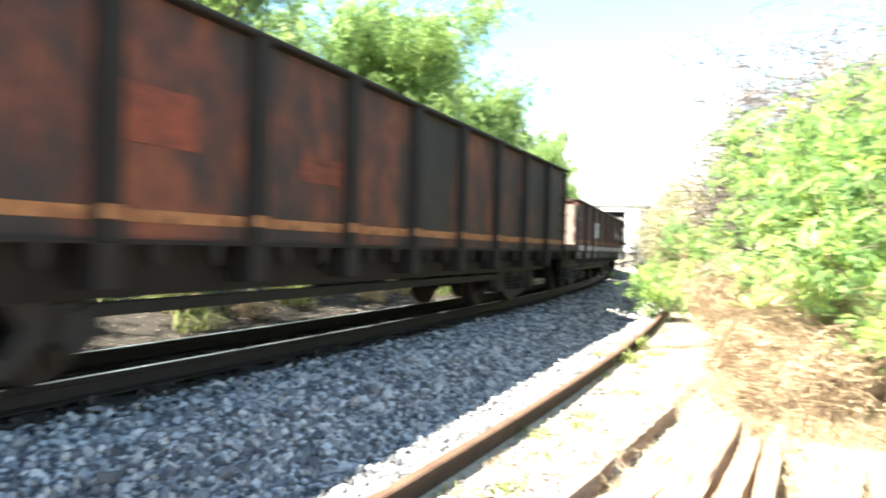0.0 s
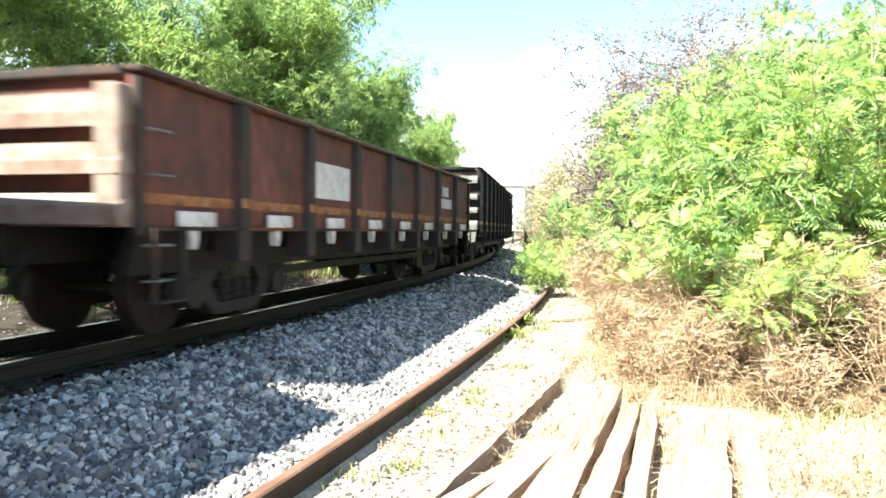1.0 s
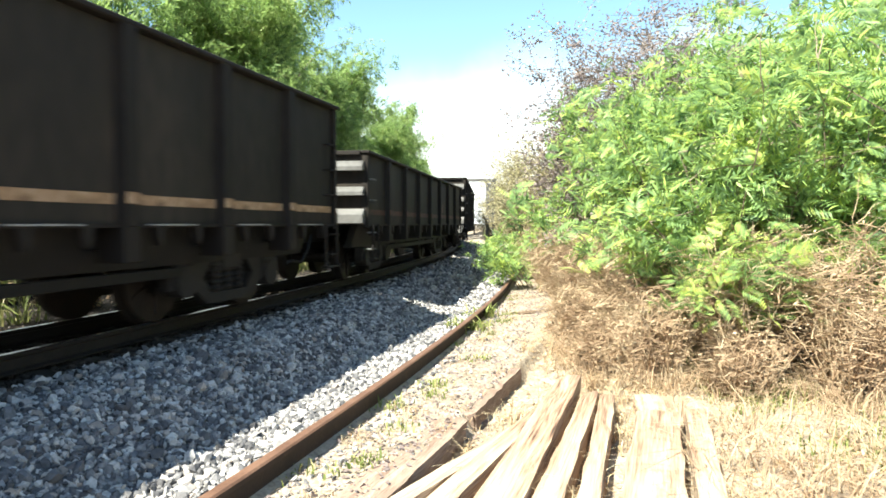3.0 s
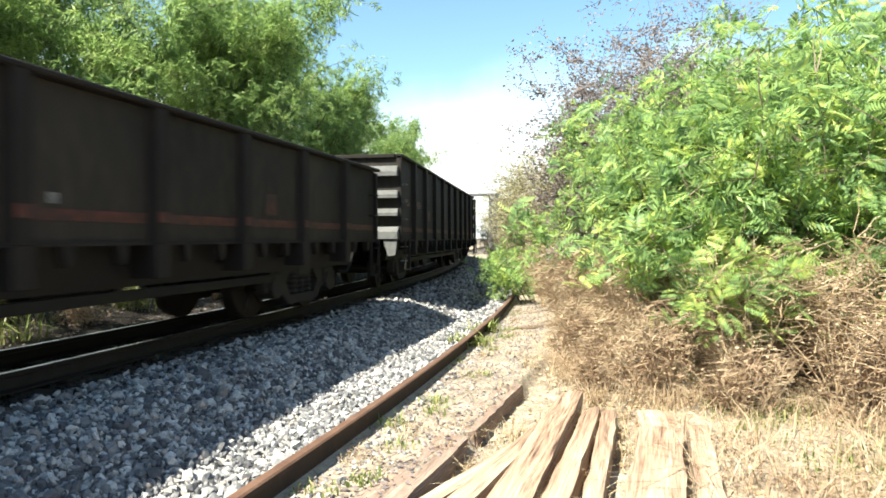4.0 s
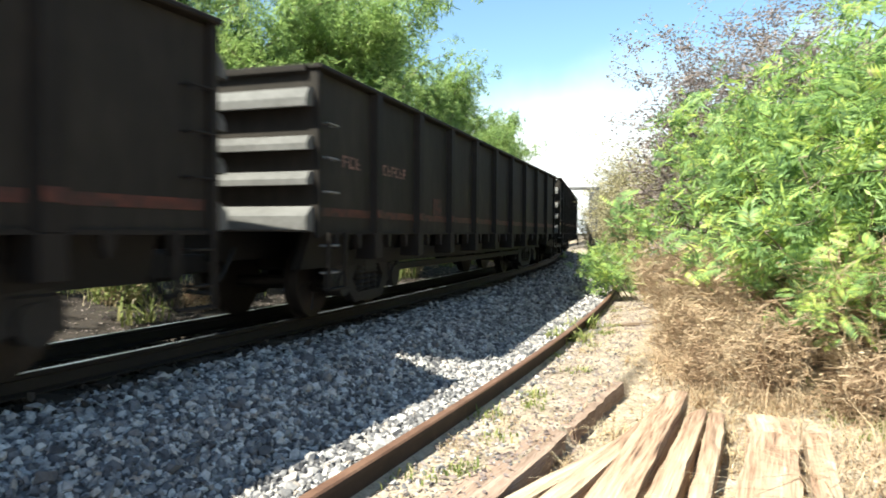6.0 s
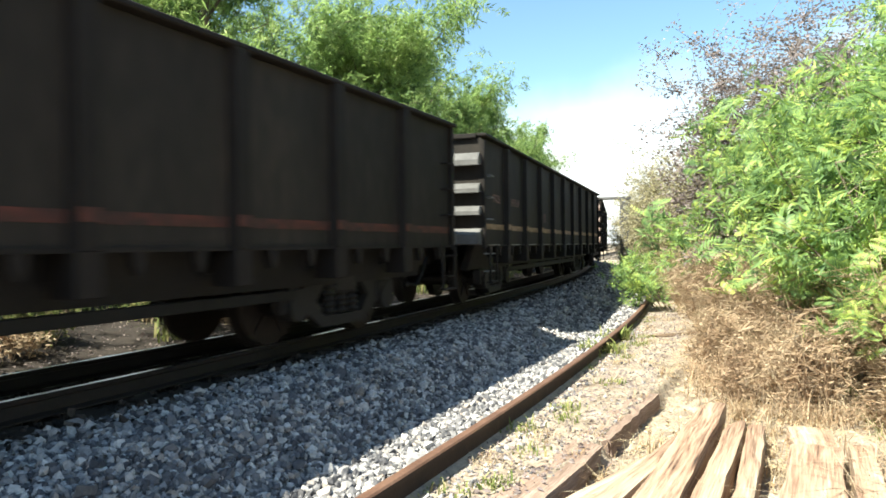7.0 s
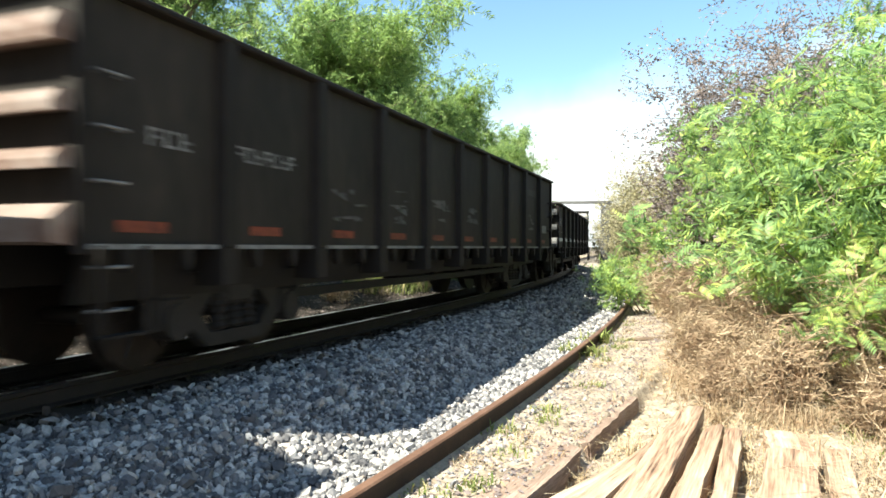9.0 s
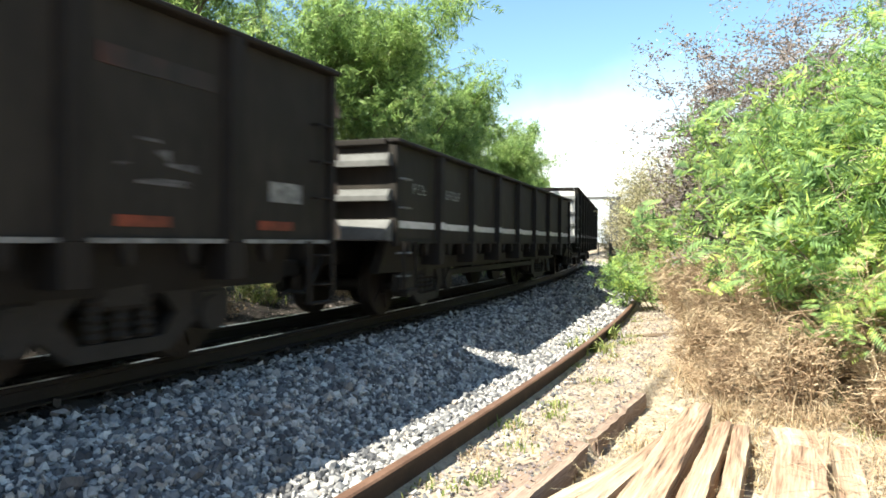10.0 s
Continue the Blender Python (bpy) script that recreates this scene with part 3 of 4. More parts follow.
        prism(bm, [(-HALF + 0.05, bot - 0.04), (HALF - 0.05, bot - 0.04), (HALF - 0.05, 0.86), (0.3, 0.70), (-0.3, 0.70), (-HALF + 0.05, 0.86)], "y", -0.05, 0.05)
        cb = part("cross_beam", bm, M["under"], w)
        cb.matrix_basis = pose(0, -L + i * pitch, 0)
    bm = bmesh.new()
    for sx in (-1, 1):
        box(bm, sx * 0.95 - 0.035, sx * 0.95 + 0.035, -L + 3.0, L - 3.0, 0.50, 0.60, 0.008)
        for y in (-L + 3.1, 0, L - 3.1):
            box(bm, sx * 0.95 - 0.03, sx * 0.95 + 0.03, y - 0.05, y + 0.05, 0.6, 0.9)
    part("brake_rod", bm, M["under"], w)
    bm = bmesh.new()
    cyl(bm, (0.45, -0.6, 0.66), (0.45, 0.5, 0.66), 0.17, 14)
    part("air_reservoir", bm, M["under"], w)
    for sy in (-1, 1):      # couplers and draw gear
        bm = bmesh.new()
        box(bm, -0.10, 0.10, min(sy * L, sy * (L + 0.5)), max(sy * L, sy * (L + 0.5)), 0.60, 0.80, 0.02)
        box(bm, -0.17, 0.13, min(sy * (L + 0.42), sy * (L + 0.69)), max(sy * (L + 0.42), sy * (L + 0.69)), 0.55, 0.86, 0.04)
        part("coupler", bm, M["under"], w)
        bm = bmesh.new()
        pts = [(0.42, sy * (L + 0.02), 0.86), (0.42, sy * (L + 0.22), 0.6), (0.38, sy * (L + 0.4), 0.42), (0.3, sy * (L + 0.66), 0.46)]
        for a, b in zip(pts, pts[1:]):
            cyl(bm, a, b, 0.025, 7)
        part("brake_hose", bm, M["under"], w)
    # ends: sill panel and pressed ribs
    if top > 2.5:
        ribs = [(2.29, 2.50, 0.16), (1.86, 2.02, 0.15), (1.51, 1.66, 0.15)]
    else:
        ribs = [(1.93, 2.10, 0.15), (1.52, 1.67, 0.15)]
    if plated:
        bm = bmesh.new()
        box(bm, -HALF + 0.02, HALF - 0.02, -L - 0.10, -L - 0.02, 1.04, top - 0.12, 0.01)
        part("end_plate", bm, M["white_stripe"], w, "white painted flat end plate")
    if ends is M["cream"] and low:      # a boxed end with narrow slots
        ribs = [(1.80, 2.08, 0.13), (1.44, 1.70, 0.15)]
        for sx in (-1, 1):
            bm = bmesh.new()
            box(bm, min(sx * (HALF - 0.02), sx * (HALF - 0.24)), max(sx * (HALF - 0.02), sx * (HALF - 0.24)), -L - 0.135, -L + 0.05, 1.04, 2.12, 0.012)
            part("end_post", bm, ends, w, "rusted cream painted end post")
    for sy in (-1, 1):
        for z0, z1, deep in ribs:
            bm = bmesh.new()
            prism(bm, rib_profile(z0, z1, deep), "x", -HALF + 0.01, HALF - 0.01)
            r = part("end_rib", bm, ends, w, "grimy pale painted end rib")
            r.matrix_basis = pose(0, sy * (L - 0.009), 0, 0, 0, 0 if sy < 0 else 180)
        bm = bmesh.new()
        prism(bm, [(0.0, 1.04), (-0.17, 1.06), (-0.17, 1.20), (-0.05, 1.30), (0.0, 1.30)], "x", -HALF + 0.005, HALF - 0.005)
        r = part("end_sill", bm, ends, w, "pale painted end sill with rust bleeding")
        r.matrix_basis = pose(0, sy * (L - 0.009), 0, 0, 0, 0 if sy < 0 else 180)
        # ladder rungs and grab irons at the corners
        for z in (0.62, 0.90, 1.45, 1.80, 2.15):
            if z > top - 0.25:
                continue
            bm = bmesh.new()
            y0 = sy * (L - 0.12)
            cyl(bm, (HALF + 0.10, y0, z), (HALF + 0.10, y0 - sy * 0.22, z), 0.010, 6)
            for yy in (y0, y0 - sy * 0.22):
                cyl(bm, (HALF + 0.0, yy, z), (HALF + 0.10, yy, z), 0.012, 6)
            part("ladder_rung", bm, M["mark_white"] if sy < 0 else posts, w)
        bm = bmesh.new()
        for yy in (0.12, 0.50):
            box(bm, HALF + 0.085, HALF + 0.115, sy * (L - yy) - 0.02, sy * (L - yy) + 0.02, 0.45, 1.04)
        box(bm, HALF + 0.03, HALF + 0.14, min(sy * (L - 0.12), sy * (L - 0.50)), max(sy * (L - 0.12), sy * (L - 0.50)), 0.44, 0.46)
        part("stirrup_step", bm, posts, w)
        if bracket and sy < 0:
            bm = bmesh.new()
            prism(bm, [(HALF - 0.30, 1.05), (HALF - 0.02, 1.05), (HALF - 0.06, 0.74), (HALF - 0.20, 0.72)], "y", -L - 0.12, -L - 0.06)
            part("end_bracket", bm, M["white"], w, "pale painted corner bracket")
            bm = bmesh.new()
            box(bm, -0.30, 0.12, -L - 0.66, -L - 0.62, 0.47, 0.60, 0.01)
            part("coupler_tag", bm, M["white"], w, "white painted coupler plate")
    # lettering that cannot be read: bars; patches
    for kind, y0, y1, z0, z1, m in (marks or ()):
        bm = bmesh.new() if kind != "scrawl" else None
        if kind == "text":
            n = max(2, int((y1 - y0) / 0.13))
            step = (y1 - y0) / n
            for i in range(n):
                a, wd, hh = y0 + i * step, step * 0.70, z1 - z0
                box(bm, HALF, HALF + 0.005, a, a + wd * 0.28, z0, z1)
                for zz in ((0.84, 0.42), (0.84, 0.0), (0.42, 0.0))[i % 3]:
                    box(bm, HALF, HALF + 0.005, a + wd * 0.281, a + wd, z0 + zz * hh, z0 + (zz + 0.16) * hh)
            part("lettering", bm, m, w)
        elif kind == "scrawl":      # smeared strokes
            rg = random.Random(int(y0 * 100))
            for _ in range(7):
                a, c, ln = rg.uniform(y0, y1), rg.uniform(z0, z1), rg.uniform(0.1, 0.5)
                bm = bmesh.new()
                prism(bm, [(a, c), (a + ln, c + rg.uniform(-0.06, 0.04)), (a + ln * 0.9, c + rg.uniform(0.02, 0.05)), (a, c + 0.022)], "x", HALF, HALF + 0.005)
                part("chalk_stroke", bm, m, w)
        else:
            box(bm, HALF, HALF + 0.007, y0, y1, z0, z1)
            part("painted_patch", bm, m, w)
    turn = math.degrees((L - 2.1) * TRACK_K)
    wheels = []
    add_bogie(w, -L + 2.1, turn, wheels)
    add_bogie(w, L - 2.1, -turn, wheels)
    return w, length, wheels


# ---- plants ----
def frame_np(d, rng, droop=0.35):
    """Turns whose y axis follows the directions d, with the leaf's face roughly up."""
    y = d / np.linalg.norm(d, axis=1)[:, None]
    up = np.tile([-0.55, -0.12, 0.85], (len(y), 1)) + rng.normal(0, droop, y.shape)
    x = np.cross(y, up)
    x /= np.linalg.norm(x, axis=1)[:, None]
    return np.stack([x, y, np.cross(x, y)], -1)


def frond(pairs, leaflets, size, rng, broad=0.11):
    """A twice-feathered leaf: a drooping stalk with pairs of side stalks, each lined with small leaflets. Returns quads."""
    V, F = [], []
    for i in range(pairs):
        t = (i + 0.6) / pairs
        y, z = t * size, -0.35 * size * t * t
        ln = size * 0.72 * (0.55 + 0.45 * math.sin(math.pi * (0.2 + 0.75 * t)))
        for sx in (-1, 1):
            dx, dy, dz = sx * 0.80, 0.55, -0.22
            if leaflets == 0:
                w = size * broad
                p = np.array([0, y, z]); q = p + ln * np.array([dx, dy, dz])
                side_ = np.array([-dy * sx, dx * sx, 0]) * w
                mid = (p + q) / 2 + np.array([0, 0, 0.06 * size])
                b = len(V)
                V += [p, mid - side_, q, mid + side_]
                F.append((b, b + 1, b + 2, b + 3))
            else:
                for k in range(leaflets):
                    u = (k + 0.7) / leaflets
                    p = np.array([0, y, z]) + u * ln * np.array([dx, dy, dz * (0.4 + u)])
                    l2 = size * 0.15 * (1.1 - 0.4 * u)
                    for sd in (-1, 1):
                        e = np.array([-dy * sd * 0.8 + dx * 0.5, abs(dx) * sd * 0.8 + dy * 0.5, -0.15])
                        e = e / np.linalg.norm(e) * l2
                        wv = np.array([e[1], -e[0], 0]) * 0.30
                        b = len(V)
                        V += [p, p + e * 0.5 + wv, p + e, p + e * 0.5 - wv]
                        F.append((b, b + 1, b + 2, b + 3))
    return np.array(V), np.array(F)


def scatter(templates, pos, R, scale, rng):
    pick = rng.integers(0, len(templates), len(pos))
    VV, FF, base = [], [], 0
    for k, (v, f) in enumerate(templates):
        i = np.where(pick == k)[0]
        if not len(i):
            continue
        V = np.einsum("nij,kj->nki", R[i], v) * scale[i][:, None, None] + pos[i][:, None, :]
        F = f[None] + (np.arange(len(i)) * len(v))[:, None, None] + base
        VV.append(V.reshape(-1, 3)); FF.append(F.reshape(-1, 4))
        base += len(i) * len(v)
    return np.concatenate(VV), np.concatenate(FF)


def tube(V, F, pts, r0, r1, n=5):
    """Adds a tapered limb along pts to the lists V, F."""
    pts = np.asarray(pts)
    base = len(V)
    m = len(pts)
    for i, p in enumerate(pts):
        d = pts[min(i + 1, m - 1)] - pts[max(i - 1, 0)]
        d = d / (np.linalg.norm(d) + 1e-9)
        a = np.cross(d, (0.3, 0.9, 0.1)); a /= np.linalg.norm(a)
        b = np.cross(d, a)
        r = r0 + (r1 - r0) * i / (m - 1)
        for k in range(n):
            g = 2 * math.pi * k / n
            V.append(p + r * (a * math.cos(g) + b * math.sin(g)))
    for i in range(m - 1):
        for k in range(n):
            p, q = base + i * n + k, base + i * n + (k + 1) % n
            F.append((p, q, q + n, p + n))


_r = np.random.default_rng(3)


def spray(n, rng):
    """A loose hanging spray of oval leaflets along a bent stalk. Returns quads."""
    V, F = [], []
    for i in range(n):
        t = (i + rng.uniform(0.2, 0.9)) / n
        p = np.array([rng.normal(0, 0.10), t, -0.55 * t * t + rng.normal(0, 0.07)])
        a = rng.choice([-1, 1]) * rng.uniform(0.3, 1.5)
        e = np.array([math.sin(a), math.cos(a), rng.normal(-0.3, 0.45)]) * rng.uniform(0.28, 0.62)
        w = np.cross(e, rng.normal(0, 0.5, 3) + np.array([0, 0, 1.0]))
        w *= rng.uniform(0.035, 0.070) / (np.linalg.norm(w) + 1e-6)
        b = len(V)
        V += [p, p + e * 0.45 + w, p + e, p + e * 0.45 - w]
        F.append((b, b + 1, b + 2, b + 3))
    return np.array(V), np.array(F)


SPRAY = [spray(n, _r) for n in (17, 21, 24, 19, 22, 15)]
MID = [frond(5, 0, 1.0, _r), frond(4, 0, 1.0, _r), frond(6, 0, 1.0, _r)]
FEATHER = [frond(n, 0, 0.95, _r, 0.06) for n in (7, 9)] + SPRAY[:4]      # feathered fronds among loose sprays
FINE = [frond(n, 0, 1.0, _r, 0.042) for n in (8, 9, 10)]
SMALL = [(np.array([(0, 0, 0), (0.28, 0.45, 0.06), (0, 1, -0.1), (-0.28, 0.45, 0.06)]), np.array([(0, 1, 2, 3)]))]


def limb_path(rng, p, d, length, n=6, bend=0.25, gravity=-0.02):
    pts = [np.array(p, float)]
    d = np.array(d, float)
    for _ in range(n):
        d = d + rng.normal(0, bend, 3) * 0.5 + np.array([0, 0, gravity])
        d /= np.linalg.norm(d)
        pts.append(pts[-1] + d * length / n)
    return np.array(pts)


def shrub(name, x, y, height, spread, stems, leaves, size, seed, leafm, label, templates, category="shrub", bare=0.25, lean=(0, 0), twig=4, jitter=0.18, wood=None, verge=True):
    """Many thin stems from one root, arching out, with feathery leaves along the upper stems and twigs."""
    rng = np.random.default_rng(seed)
    root = new(name)
    z0 = float((verge_z if verge else ground_z)(np.array(x), np.array(y))) - 0.03
    root.matrix_basis = pose(x, y, z0)
    tagged(root, label, category)
    V, F, P, D = [], [], [], []
    for i in range(stems):
        a = rng.uniform(0, 2 * math.pi)
        t = rng.uniform(0.1, 1.0)
        tip = np.array([math.cos(a) * spread * t + lean[0], math.sin(a) * spread * t + lean[1], height * (1.0 - 0.45 * t * t) * rng.uniform(0.75, 1.05)])
        st = np.array([math.cos(a) * 0.15, math.sin(a) * 0.15, 0])
        d = tip - st
        ln = np.linalg.norm(d)
        up = d / ln + np.array([0, 0, 0.45])
        pts = limb_path(rng, st, up / np.linalg.norm(up), ln, 8, 0.16, -0.03)
        tube(V, F, pts, rng.uniform(0.008, 0.017) * (0.45 if wood else 1.0), 0.003 if not wood else 0.002, 4)
        for j in range(twig):
            k = rng.integers(3, 9)
            dd = rng.normal(0, 1, 3); dd[2] = abs(dd[2]) * 0.6
            dd /= np.linalg.norm(dd)
            tw = limb_path(rng, pts[min(k, 8)], dd, ln * rng.uniform(0.15, 0.32), 4, 0.25, -0.04)
            tube(V, F, tw, 0.004 if wood else 0.007, 0.002 if wood else 0.003, 3)
            P.append(tw); D.append(np.repeat(dd[None], len(tw), 0))
        sel = pts[int(9 * bare):]
        P.append(sel); D.append(np.gradient(sel, axis=0))
    part_np("branchwork", np.array(V), np.array(F), wood or M["bark"], root)
    P, D = np.concatenate(P), np.concatenate(D)
    i = rng.integers(0, len(P), leaves)
    if any(templates is k for k in (SPRAY, FEATHER, FINE)):      # leaves gather in hanging clumps, with gaps between
        knots = rng.integers(0, len(P), max(6, leaves // 16))
        i = np.where(rng.random(leaves) < 0.6, knots[rng.integers(0, len(knots), leaves)], i)
    pos = P[i] + rng.normal(0, jitter, (leaves, 3)) * np.array([1.2, 1.2, 0.8])
    ok = pos[:, 2] > height * bare * 0.6
    pos = pos[ok]
    d = D[i][ok] / (np.linalg.norm(D[i][ok], axis=1)[:, None] + 1e-6) * 0.4 + rng.normal(0, 0.9, pos.shape)
    d[:, 2] = d[:, 2] * 0.5 + 0.1
    LV, LF = scatter(templates, pos, frame_np(d, rng, 0.75), size * rng.uniform(0.65, 1.25, len(pos)), rng)
    part_np("crown", LV, LF, leafm, root)
    if verge:
        to_verge(root)
    return root


def tree(name, x, y, height, radius, leaves, size, seed, leafm, label, templates, clear=0.25):
    """A tapered trunk, forking limbs and a crown of many leaf sprays round the limb tips."""
    rng = np.random.default_rng(seed)
    root = new(name)
    z0 = float(ground_z(np.array(x), np.array(y))) - 0.05
    root.matrix_basis = pose(x, y, z0)
    tagged(root, label, "tree")
    V, F, tips = [], [], []
    trunk = limb_path(rng, (0, 0, 0), (rng.normal(0, 0.1), rng.normal(0, 0.1), 1), height * 0.6, 6, 0.12, 0.02)
    tube(V, F, trunk, 0.07 + height * 0.012, 0.05, 8)
    for i in range(13):
        k = rng.integers(2, 7)
        a = rng.uniform(0, 2 * math.pi)
        d = np.array([math.cos(a), math.sin(a), rng.uniform(0.15, 1.3)])
        ln = radius * rng.uniform(0.75, 1.25)
        limb = limb_path(rng, trunk[k], d / np.linalg.norm(d), ln, 6, 0.22, 0.02)
        tube(V, F, limb, 0.045, 0.012, 5)
        tips += list(limb[2:])
        for _ in range(4):
            q = rng.integers(2, 7)
            d2 = rng.normal(0, 1, 3); d2[2] = abs(d2[2]) * 0.7
            tw = limb_path(rng, limb[q], d2 / np.linalg.norm(d2), ln * rng.uniform(0.3, 0.6), 4, 0.25, -0.02)
            tube(V, F, tw, 0.016, 0.005, 4)
            tips += list(tw[1:])
    part_np("trunk", np.array(V), np.array(F), M["bark"], root)
    tips = np.array(tips)
    i = rng.integers(0, len(tips), leaves)
    knots = rng.integers(0, len(tips), max(8, leaves // 14))      # sprays gather, with gaps between
    i = np.where(rng.random(leaves) < 0.6, knots[rng.integers(0, len(knots), leaves)], i)
    pos = tips[i] + rng.normal(0, 0.27, (leaves, 3))
    pos = pos[pos[:, 2] > height * clear * 0.5]
    d = rng.normal(0, 1, pos.shape)
    d[:, 2] = d[:, 2] * 0.5 - 0.1
    LV, LF = scatter(templates, pos, frame_np(d, rng, 0.5), size * rng.uniform(0.6, 1.3, len(pos)), rng)
    part_np("crown", LV, LF, leafm, root)
    return root


def grass(name, pos, height, width, seed, material, label, category="grass", lean=0.6, joint=0.35):
    """Blades: two quads each, bent over."""
    rng = np.random.default_rng(seed)
    n = len(pos)
    h = height * rng.uniform(0.35, 1.15, n)
    a = rng.uniform(0, 2 * math.pi, n)
    d = np.stack([np.cos(a), np.sin(a), np.zeros(n)], -1)
    side_ = np.stack([-np.sin(a), np.cos(a), np.zeros(n)], -1) * (width * rng.uniform(0.6, 1.4, n))[:, None]
    ln = rng.uniform(0.1, lean, n)
    p0 = pos
    p1 = pos + d * (h * ln * 0.35)[:, None] + np.array([0, 0, 1.0]) * (h * 0.6)[:, None]
    p2 = p1 + d * (h * (ln + joint))[:, None] * 0.6 + np.array([0, 0, 1.0]) * (h * rng.uniform(-0.25, 0.45, n))[:, None]
    V = np.stack([p0 - side_, p0 + side_, p1 + side_ * 0.8, p1 - side_ * 0.8, p2 + side_ * 0.25, p2 - side_ * 0.25], 1)
    b = (np.arange(n) * 6)[:, None]
    F = np.concatenate([b + np.array([0, 1, 2, 3]), b + np.array([3, 2, 4, 5])])
    ob = part_np(name, V.reshape(-1, 3), F, material)
    if "far side" not in label:
        to_verge(ob)
    tagged(ob, label, category, kind="stuff")
    return ob


def field(rng, n, s0, s1, o0, o1, clump=0.0):
    s, o = rng.uniform(s0, s1, n), rng.uniform(o0, o1, n)
    if clump:
        k = rng.integers(0, max(4, n // 40), n)
        cs, co = rng.uniform(s0, s1, n), rng.uniform(o0, o1, n)
        s, o = cs[k] + rng.normal(0, clump, n), co[k] + rng.normal(0, clump, n)
        o = np.clip(o, o0, None) if o0 > 0 else np.clip(o, None, o1)
    x, y = plan_np(s, o)
    return np.stack([x, y, (verge_z if o0 > 0 else ground_z)(x, y) - 0.01], -1)


# ---- the place ----
build_ground()
rail_line("rail_near", -30, 120, 0.8, RAIL_TOP - 0.165, "worn brown steel rail of the running track, darkened for shade", material=M["track_rail"])
rail_line("rail_far", -30, 120, 0.8, RAIL_TOP - 0.165, "worn brown steel rail of the running track, darkened for shade", off=-1.0, material=M["track_rail"])
to_verge(rail_line("rail_disused", -1.5, 40, 0.5, -0.15, "rusty disused rail lying between ballast and soil", curve=(SIDE_K, SIDE_HEAD, SIDE_X)))
sleepers()

# ---- the train ----
BLACK, BPOST = M["wagon_black"], M["wagon_black_posts"]
RUST, RED = M["wagon_rust"], M["wagon_red"]
TALL, LOW = 2.73, 2.27
SPEED = 11.4
TRAIN = []      # wagon, its middle's place along the train, its wheels


def add_wagon(front, rear, *args, **kw):
    w, length, wheels = make_wagon(rear - front, *args, **kw)
    TRAIN.append((w, (front + rear) / 2, length, wheels))


def text_marks(L, m, z=1.75):
    return [("text", -L + 0.62, -L + 1.1, z, z + 0.13, m), ("text", -L + 1.58, -L + 2.5, z, z + 0.13, m)]


add_wagon(1.3, 15.6, 2.77, 10, RUST, M["wagon_black_posts"], M["rust_stripe"], 1.21, M["cream"], "tall rusty brown open gondola wagon with rust-orange stripe",
          [("patch", -2.2, -1.5, 1.62, 1.86, M["orange"]), ("patch", -4.3, -3.5, 1.7, 2.1, M["orange"]), ("text", -4.2, -3.6, 1.85, 1.98, M["mark_white"])])
add_wagon(16.9, 28.8, LOW, 8, RED, M["wagon_rust"], M["rust_stripe"], 1.27, M["cream"], "low faded red open gondola wagon with rusted cream end",
          [("patch", -5.95 + 3.15, -5.95 + 4.3, 1.42, 1.86, M["white_stripe"]), ("text", -5.95 + 3.3, -5.95 + 4.1, 1.60, 1.70, M["mark"]), ("patch", -5.95 + 9.2, -5.95 + 10.2, 1.5, 1.7, M["white_stripe"]), ("patch", -5.95 + 9.4, -5.95 + 9.9, 1.75, 1.95, M["white_stripe"])], lugs=M["white_stripe"], low=True)
add_wagon(30.2, 44.7, TALL, 10, BLACK, BPOST, M["yellow"], 1.25, M["white"], "tall black open gondola wagon with ochre side stripe", bracket=True, marks=text_marks(7.25, M["mark_white"]) + [("patch", -2.0, -1.3, 1.6, 1.8, M["red_stripe"])])
add_wagon(46.15, 58.1, LOW, 8, BLACK, BPOST, M["red_stripe"], 1.25, M["white"], "low black open gondola wagon with worn red stripe", [("patch", 2.0, 2.3, 1.35, 1.6, M["red_stripe"]), ("patch", -1.2, -1.12, 1.33, 1.41, M["mark_white"])], low=True)
add_wagon(59.6, 74.1, TALL, 10, BLACK, BPOST, M["red_stripe"], 1.25, M["white"], "tall black open gondola wagon with worn red stripe", bracket=True, marks=text_marks(7.25, M["mark"]) + [("patch", -3.9, -3.5, 1.5, 1.72, M["red_stripe"])])
add_wagon(75.5, 89.8, TALL, 10, BLACK, BPOST, M["red_stripe"], 1.25, M["white"], "tall black open gondola wagon with worn red stripe", text_marks(7.15, M["mark"]) + [("patch", -3.6, -3.2, 1.3, 1.55, M["red_stripe"])])
add_wagon(91.0, 105.45, 2.80, 10, BLACK, BPOST, M["yellow"], 1.34, M["white"], "tall black open gondola wagon with ochre side stripe", text_marks(7.17, M["mark"]) + [("patch", -2.55, -2.15, 1.52, 1.72, M["red_stripe"]), ("patch", 4.5, 5.45, 2.2, 2.42, M["chalk"])])
# its flange is painted pale for the sun along the bottom edge
add_wagon(106.8, 121.1, TALL, 10, BLACK, BPOST, None, 1.25, M["cream"], "tall black open gondola wagon with faded orange marks", flange=M["mark_white"],
          marks=text_marks(7.15, M["mark_white"]) + [("patch", -7.15 + i * 1.43 + 0.35, -7.15 + i * 1.43 + 0.8, 1.13, 1.21, M["orange"]) for i in range(10)]
          + [("scrawl", -7.15 + i * 1.43 + 0.3, -7.15 + i * 1.43 + 0.9, 1.3, 1.75, M["chalk_bold"]) for i in (2, 3, 4, 5, 8)] + [("patch", 6.2, 6.65, 1.38, 1.56, M["mark_white"]), ("patch", 4.5, 5.55, 2.2, 2.34, M["wagon_rust"])])
